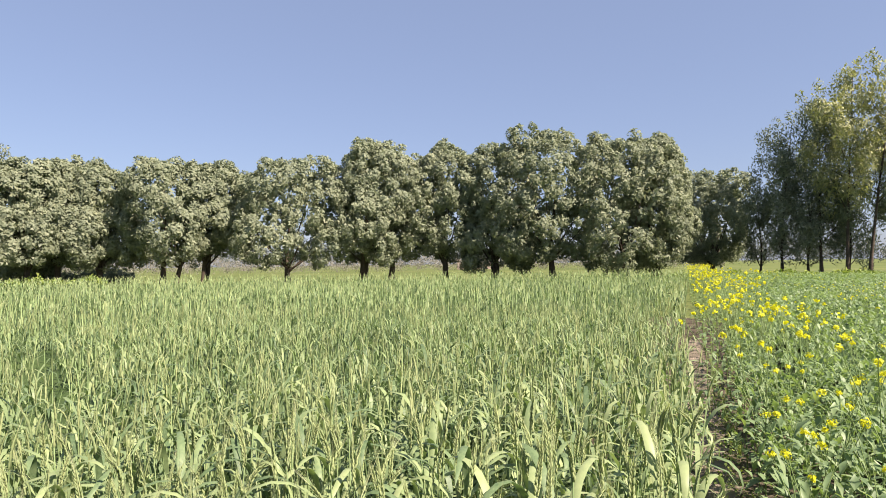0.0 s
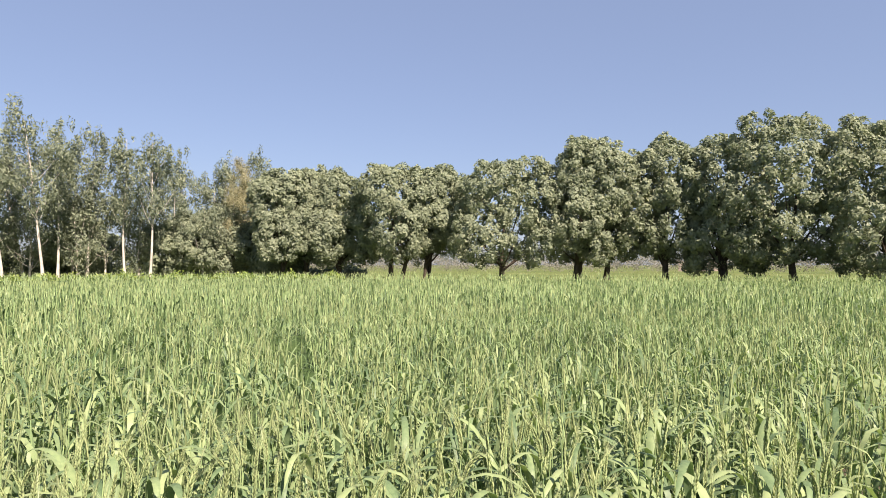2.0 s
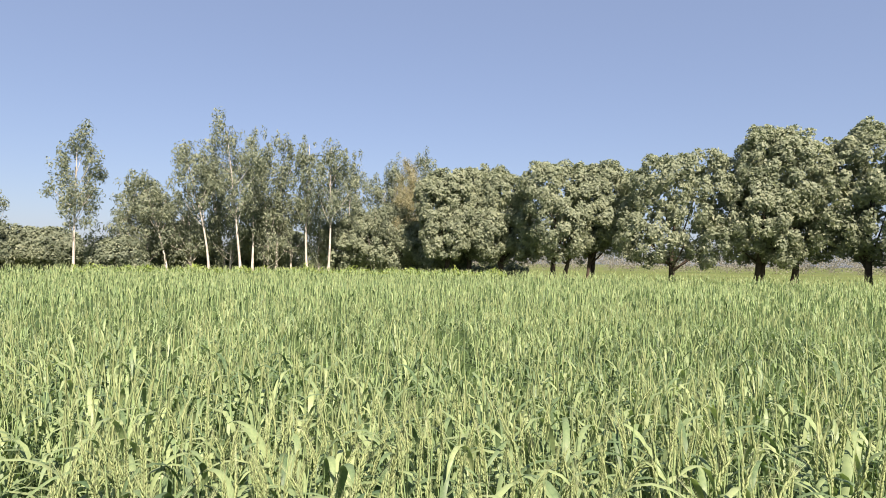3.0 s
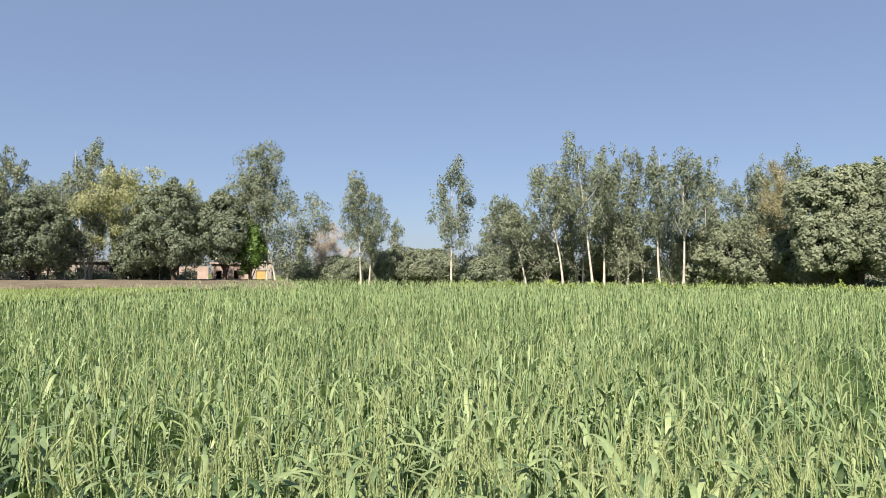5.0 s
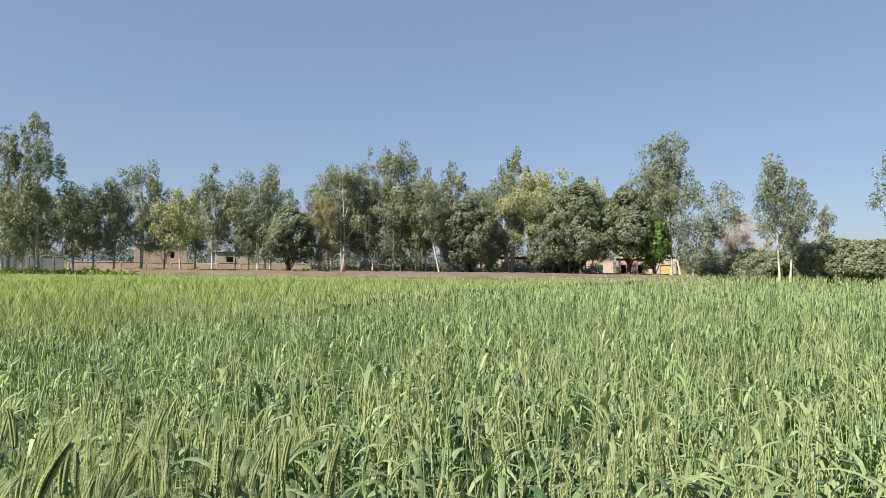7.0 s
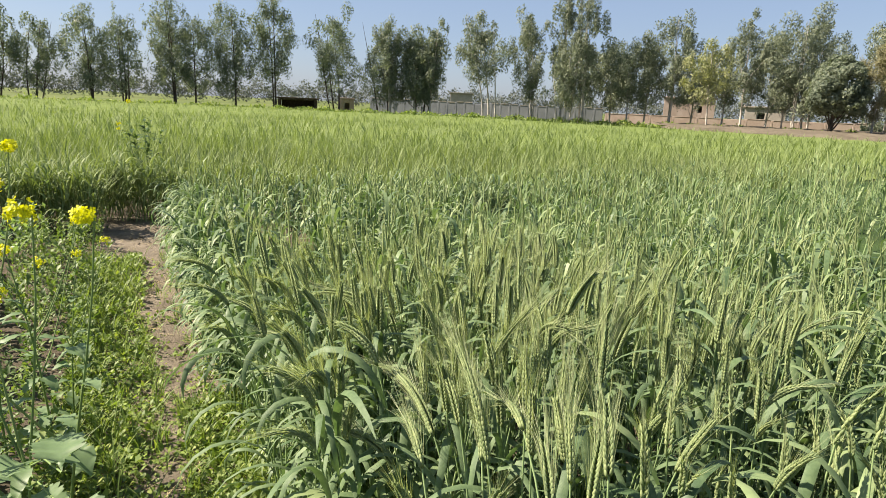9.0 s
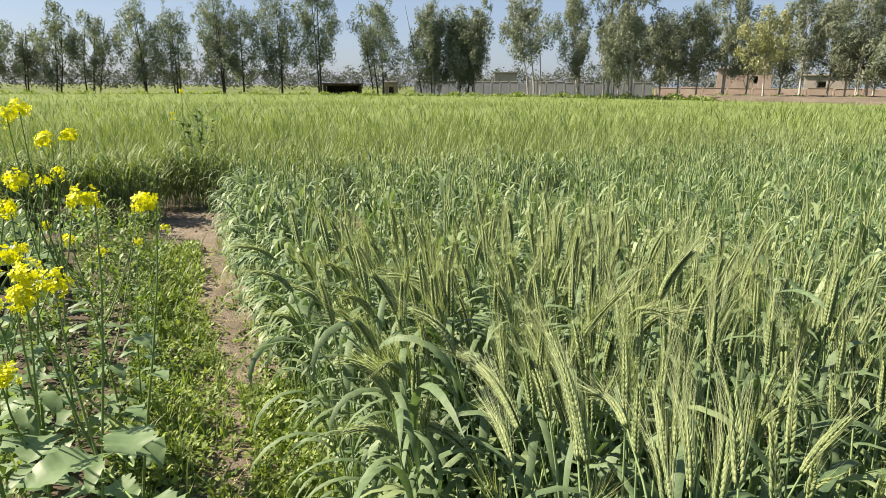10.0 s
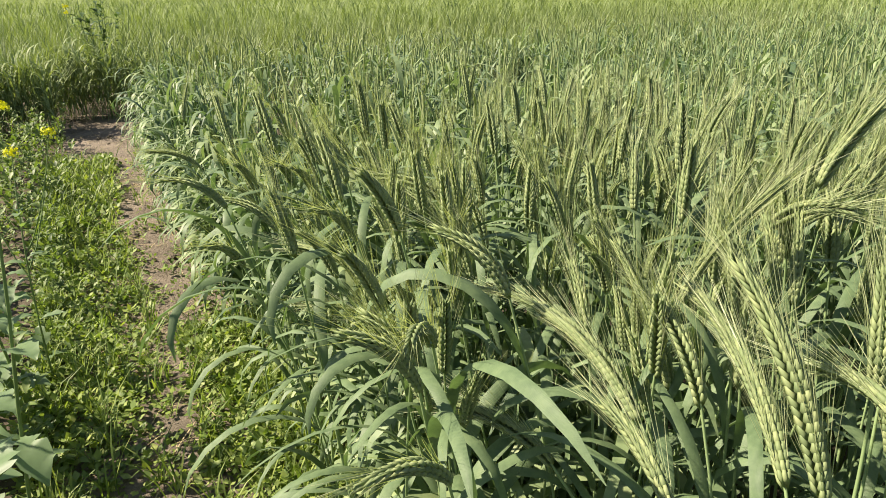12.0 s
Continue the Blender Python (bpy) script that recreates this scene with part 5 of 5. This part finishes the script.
bunch = [near_mustard(rng) for i in range(14)]
places = [(-1.5, -9.4, 1.2), (-1.25, -9.0, 1.0)]
while len(places) < 88:
    back = len(places) < 22
    y = rng.uniform(-2.9, -1.0) if back else rng.uniform(0.7, 5.0)
    x = wheat_edge(y) + path_width(y) + (rng.uniform(0.05, 0.7) if back else rng.uniform(0.03, 1.7))
    if math.hypot(x, y) > 0.95 and (y > 0 or y < -2.0 or x > 0.14) and all(math.hypot(x - a, y - b) > 0.13 for a, b, c in places):
        places.append((x, y, rng.uniform(0.7, 1.05) if back else rng.uniform(0.62, 0.95)))
for i, (x, y, size) in enumerate(places):
    m = pose(x, y, 0, 0, 0, rng.uniform(0, 360)) @ Matrix.Scale(size, 4)
    plant = bunch[i] if i < len(bunch) else copy_thing(bunch[i % len(bunch)], Matrix.Identity(4))
    plant.matrix_world = m


def toothed_leaf(rng, length, wide):
    """A broad lower leaf along +x: pointed lobes with a jagged margin and sunken veins."""
    n = 25
    s = np.linspace(0, 1, n)
    half = wide * (0.12 + 0.88 * np.sin(math.pi * np.clip(s * 0.95 + 0.02, 0, 1)) ** 0.7) * np.where(np.arange(n) % 4 == 2, 1.06, np.where(np.arange(n) % 4 == 0, 0.84, 0.96)) * np.where(s < 0.22, 0.25, 1.0)
    half *= 1 + 0.10 * rng.normal(size=n)
    half[-1] = 0.002
    z = 0.22 * length * s - 0.35 * length * s ** 2
    rows = []
    for k in (-1.0, -0.5, 0.0, 0.5, 1.0):
        lift = 0.22 * abs(k) * half + 0.05 * wide * np.sin(s * 19 + abs(k) * 2.0) * abs(k) + 0.03 * wide * rng.normal(size=n) * abs(k)
        rows.append(np.stack([length * s + 0.10 * length * abs(k) * (1 - s), k * half, z + lift], 1))
    f = []
    for k in range(4):
        a = np.arange(n - 1) + k * n
        f += [np.stack([a, a + n, a + n + 1], 1), np.stack([a, a + n + 1, a + 1], 1)]
    return np.concatenate(rows), np.concatenate(f)


def tall_mustard(rng, base, heads, leaves):
    """One plant from its foot, flower heads and large leaves (place, yaw, length)."""
    root = tagged(new("mustard_plant"), "tall mustard plant with large toothed grey-green leaves and yellow flowers", "mustard plant", "mustard plants beside the path")
    base = np.array([*base, 0.0])
    s = Soup()
    top = np.array(heads[0]) - base
    q = np.linspace(0, 1, 8)[:, None]
    spine = top * q + np.array([0.02, -0.02, 0]) * np.sin(q * 5)
    s.add(*tube(spine, np.linspace(0.0048, 0.0018, 8), 6))
    for h in heads[1:]:
        tip = np.array(h) - base
        p = np.array([np.interp(min(0.75, tip[2] / top[2] * 0.6), q[:, 0], spine[:, i]) for i in range(3)])
        u = np.linspace(0, 1, 5)[:, None]
        s.add(*tube(p + (tip - p) * u + np.array([tip[0] - p[0], tip[1] - p[1], 0]) * 0.2 * np.sin(u * 3.14), np.linspace(0.0034, 0.0016, 5), 5))
    v, f, m = s.arrays()
    child("stem", raw("stem", v, f, [M_MSTEM]), root)
    for h in heads:
        v, f, m = flower_head(rng, np.array(h) - base, rng.uniform(0.034, 0.048), 46, 0.0095).arrays()
        child("flower_head", raw("flower_head", v, f, [M_PETAL], smooth=False), root, "bright yellow flowers")
    for at, yaw, ln in leaves:
        v, f = toothed_leaf(rng, ln, ln * 0.34)
        back = np.array(at) - base - 0.6 * ln * np.array([math.cos(yaw), math.sin(yaw), 0.1])
        child("leaf", raw("leaf", turned(v, yaw, back, 0.15), f, [M_MLEAF]), root, "large toothed leaf")
        z = max(0.05, back[2] - 0.04)
        p = np.array([np.interp(z / top[2], q[:, 0], spine[:, i]) for i in range(3)])
        child("leaf_stalk", raw("leaf_stalk", *tube(p + (back - p) * np.linspace(0, 1, 4)[:, None], np.full(4, 0.0022), 5), [M_MSTEM]), root)
    for k in range(13):
        z = rng.uniform(0.2, 0.9)
        p = np.array([np.interp(z / top[2], q[:, 0], spine[:, i]) for i in range(3)])
        ln = 0.14 - 0.08 * z
        v, f = lobed_leaf(rng, ln, ln * 0.24, rng.uniform(0.3, 1.0), 10)
        child("leaf", raw("leaf", turned(v, rng.uniform(0, 6.28), p, rng.uniform(0.0, 0.8)), f, [M_MLEAF]), root)
    root.location = base


tall_mustard(rng, (0.02, -1.50), [(-0.035, -1.60, 1.235), (0.04, -1.62, 1.06), (0.085, -1.66, 1.08)], [((-0.055, -1.44, 0.76), -1.6, 0.15), ((0.07, -1.46, 0.72), 0.4, 0.17), ((-0.075, -1.24, 0.70), 1.9, 0.16), ((0.15, -1.42, 0.55), 0.9, 0.15)])
tall_mustard(rng, (-0.06, -1.68), [(-0.155, -1.64, 1.215), (0.10, -1.63, 1.04)], [((-0.03, -1.60, 0.55), 2.2, 0.12)])
tall_mustard(rng, (0.10, -1.86), [(0.129, -1.90, 1.185), (0.127, -1.80, 1.09), (0.153, -1.56, 0.894)], [((0.12, -1.70, 0.66), 1.2, 0.14)])
tall_mustard(rng, (0.05, -2.50), [(0.031, -2.62, 1.284), (-0.041, -2.54, 1.304), (0.12, -2.52, 1.37), (0.088, -2.60, 1.39), (0.102, -2.20, 1.207)], [])


# ---- weeds, grass and straw on the path ----
def weed(rng):
    s = Soup()
    for k in range(9):
        a, up = rng.uniform(0, 6.28), rng.uniform(0.1, 1.1)
        ln = rng.uniform(0.016, 0.038)
        d = np.array([math.cos(a) * math.cos(up), math.sin(a) * math.cos(up), math.sin(up)])
        side = np.array([-math.sin(a), math.cos(a), 0]) * ln * 0.32
        at = np.array([rng.normal(0, 0.025), rng.normal(0, 0.025), rng.uniform(0.0, 0.05)])
        s.add([at, at + d * ln * 0.5 + side, at + d * ln, at + d * ln * 0.5 - side], [(0, 1, 2), (0, 2, 3)], 0)
    return s.arrays()


def grass_tuft(rng):
    s = Soup()
    for k in range(8):
        path, side = leaf_path(rng, 0.0, rng.uniform(0.08, 0.22), 4, rng.uniform(0.2, 1.8), rng.uniform(0, 6.28))
        path[:, :2] += rng.normal(0, 0.012, 2)
        s.add(*ribbon(path, blade_widths(4, 0.0028), side), 0)
    return s.arrays()


def straw(rng):
    s = Soup()
    for k in range(4):
        a, ln = rng.uniform(0, 6.28), rng.uniform(0.05, 0.14)
        d = np.array([math.cos(a), math.sin(a), rng.normal(0, 0.06)]) * ln
        at = np.array([rng.normal(0, 0.05), rng.normal(0, 0.05), 0.012])
        s.add(*ribbon(np.stack([at, at + d * 0.5 + (0, 0, 0.004), at + d]), np.full(3, 0.0013), (-math.sin(a), math.cos(a), 0)), 1)
    return s.arrays()


def on_path(rng, n, y0, y1, edge):
    """Places across the path; edge > 0 draws them towards both sides."""
    y = rng.uniform(y0, y1, n)
    u = rng.uniform(0, 1, n)
    u = np.where(rng.uniform(size=n) < edge, np.where(rng.uniform(size=n) < np.where(y < -2.6, 0.06, 0.35), u ** 2 * 0.32, 1 - u ** 2 * 0.48), u)
    x = wheat_edge(y) - 0.10 + u * (path_width(y) + 0.25)
    return np.stack([x, y, np.full(n, 0.018)], 1)


WEEDS, TUFTS, STRAWS = [weed(rng) for i in range(12)], [grass_tuft(rng) for i in range(10)], [straw(rng) for i in range(6)]
pieces = []
for n, y0, y1, edge, temps, lo, hi in ((2700, -4.4, -1.2, 0.86, WEEDS, 0.4, 1.15), (600, -6.1, -4.4, 0.9, WEEDS, 0.8, 1.6), (350, -1.2, 8.0, 0.8, WEEDS, 0.6, 1.1),
                                      (220, -4.4, -1.2, 0.97, TUFTS, 0.5, 1.1), (190, -6.1, -4.4, 0.99, TUFTS, 0.7, 1.2), (80, -1.2, 8.0, 0.9, TUFTS, 0.6, 1.0), (240, -8.0, -1.2, 0.2, STRAWS, 0.7, 1.3)):
    sp = on_path(rng, n, y0, y1, edge)
    pieces.append(plant_many(rng, temps, sp, lo, hi, 0.1))
def rank_weed(rng, x, y, high):
    """A tall dark weed standing in the younger crop: a few ribbed stems set with pointed leaves."""
    root = tagged(new("tall_weed"), "tall dark leafy weed standing up out of the young wheat", "weed")
    for k in range(4):
        q = np.linspace(0, 1, 7)[:, None]
        lean = np.array([rng.normal(0, 0.10), rng.normal(0, 0.10), 1.0]) * high * rng.uniform(0.75, 1.0)
        stalk = lean * q + np.array([rng.normal(0, 0.05), rng.normal(0, 0.05), 0]) * (1 - q)
        child("stem", raw("stem", *tube(stalk, np.linspace(0.007, 0.002, 7), 5), [M_MSTEM]), root)
        for j in range(22):
            u = rng.uniform(0.3, 1.0)
            p = np.array([np.interp(u, q[:, 0], stalk[:, i]) for i in range(3)])
            v, f = lobed_leaf(rng, rng.uniform(0.07, 0.14), 0.020, rng.uniform(0.2, 0.9), 6)
            child("leaf", raw("leaf", turned(v, rng.uniform(0, 6.28), p, rng.uniform(0.0, 0.9)), f, [M_RANK]), root)
    root.location = (x, y, 0)


rank_weed(rng, -1.62, -9.3, 1.22)
rank_weed(rng, -1.78, -9.9, 1.30)
y = rng.uniform(-3.0, -0.9, 1500)
sp = np.stack([wheat_edge(y) - 0.10 + 0.36 * rng.uniform(0, 1, 1500) ** 1.3, y, np.full(1500, 0.018)], 1)
pieces.append(plant_many(rng, WEEDS, sp, 0.4, 1.1, 0.1))
pieces.append(plant_many(rng, TUFTS, sp[::9], 0.4, 0.9, 0.1))
stuff("path_weeds", pieces, [M_WEED, M_STRAW], "low green weeds, grass and dry straw along the path", "weeds")


# ---- clods on the path ----
def clod(rng, x, y, r):
    bm = bmesh.new()
    bmesh.ops.create_icosphere(bm, subdivisions=2, radius=r)
    off = rng.uniform(0, 50)
    for v in bm.verts:
        v.co *= 1 + 0.35 * noise.noise(v.co / r * 1.3 + Vector((off, 0, 0)))
        v.co.z *= 0.55
    me = bpy.data.meshes.new("clod")
    bm.to_mesh(me)
    bm.free()
    me.materials.append(M_PATH)
    ob = new("soil_clod", me)
    ob.matrix_world = pose(x, y, 0.026, 0, 0, rng.uniform(0, 360))
    tagged(ob, "small dry lump of brown soil on the path", "clod", "clods on the path")


for i in range(46):
    y = rng.uniform(-7.8, -1.9)
    clod(rng, wheat_edge(y) + path_width(y) * rng.uniform(0.15, 0.75), y, rng.uniform(0.008, 0.026))
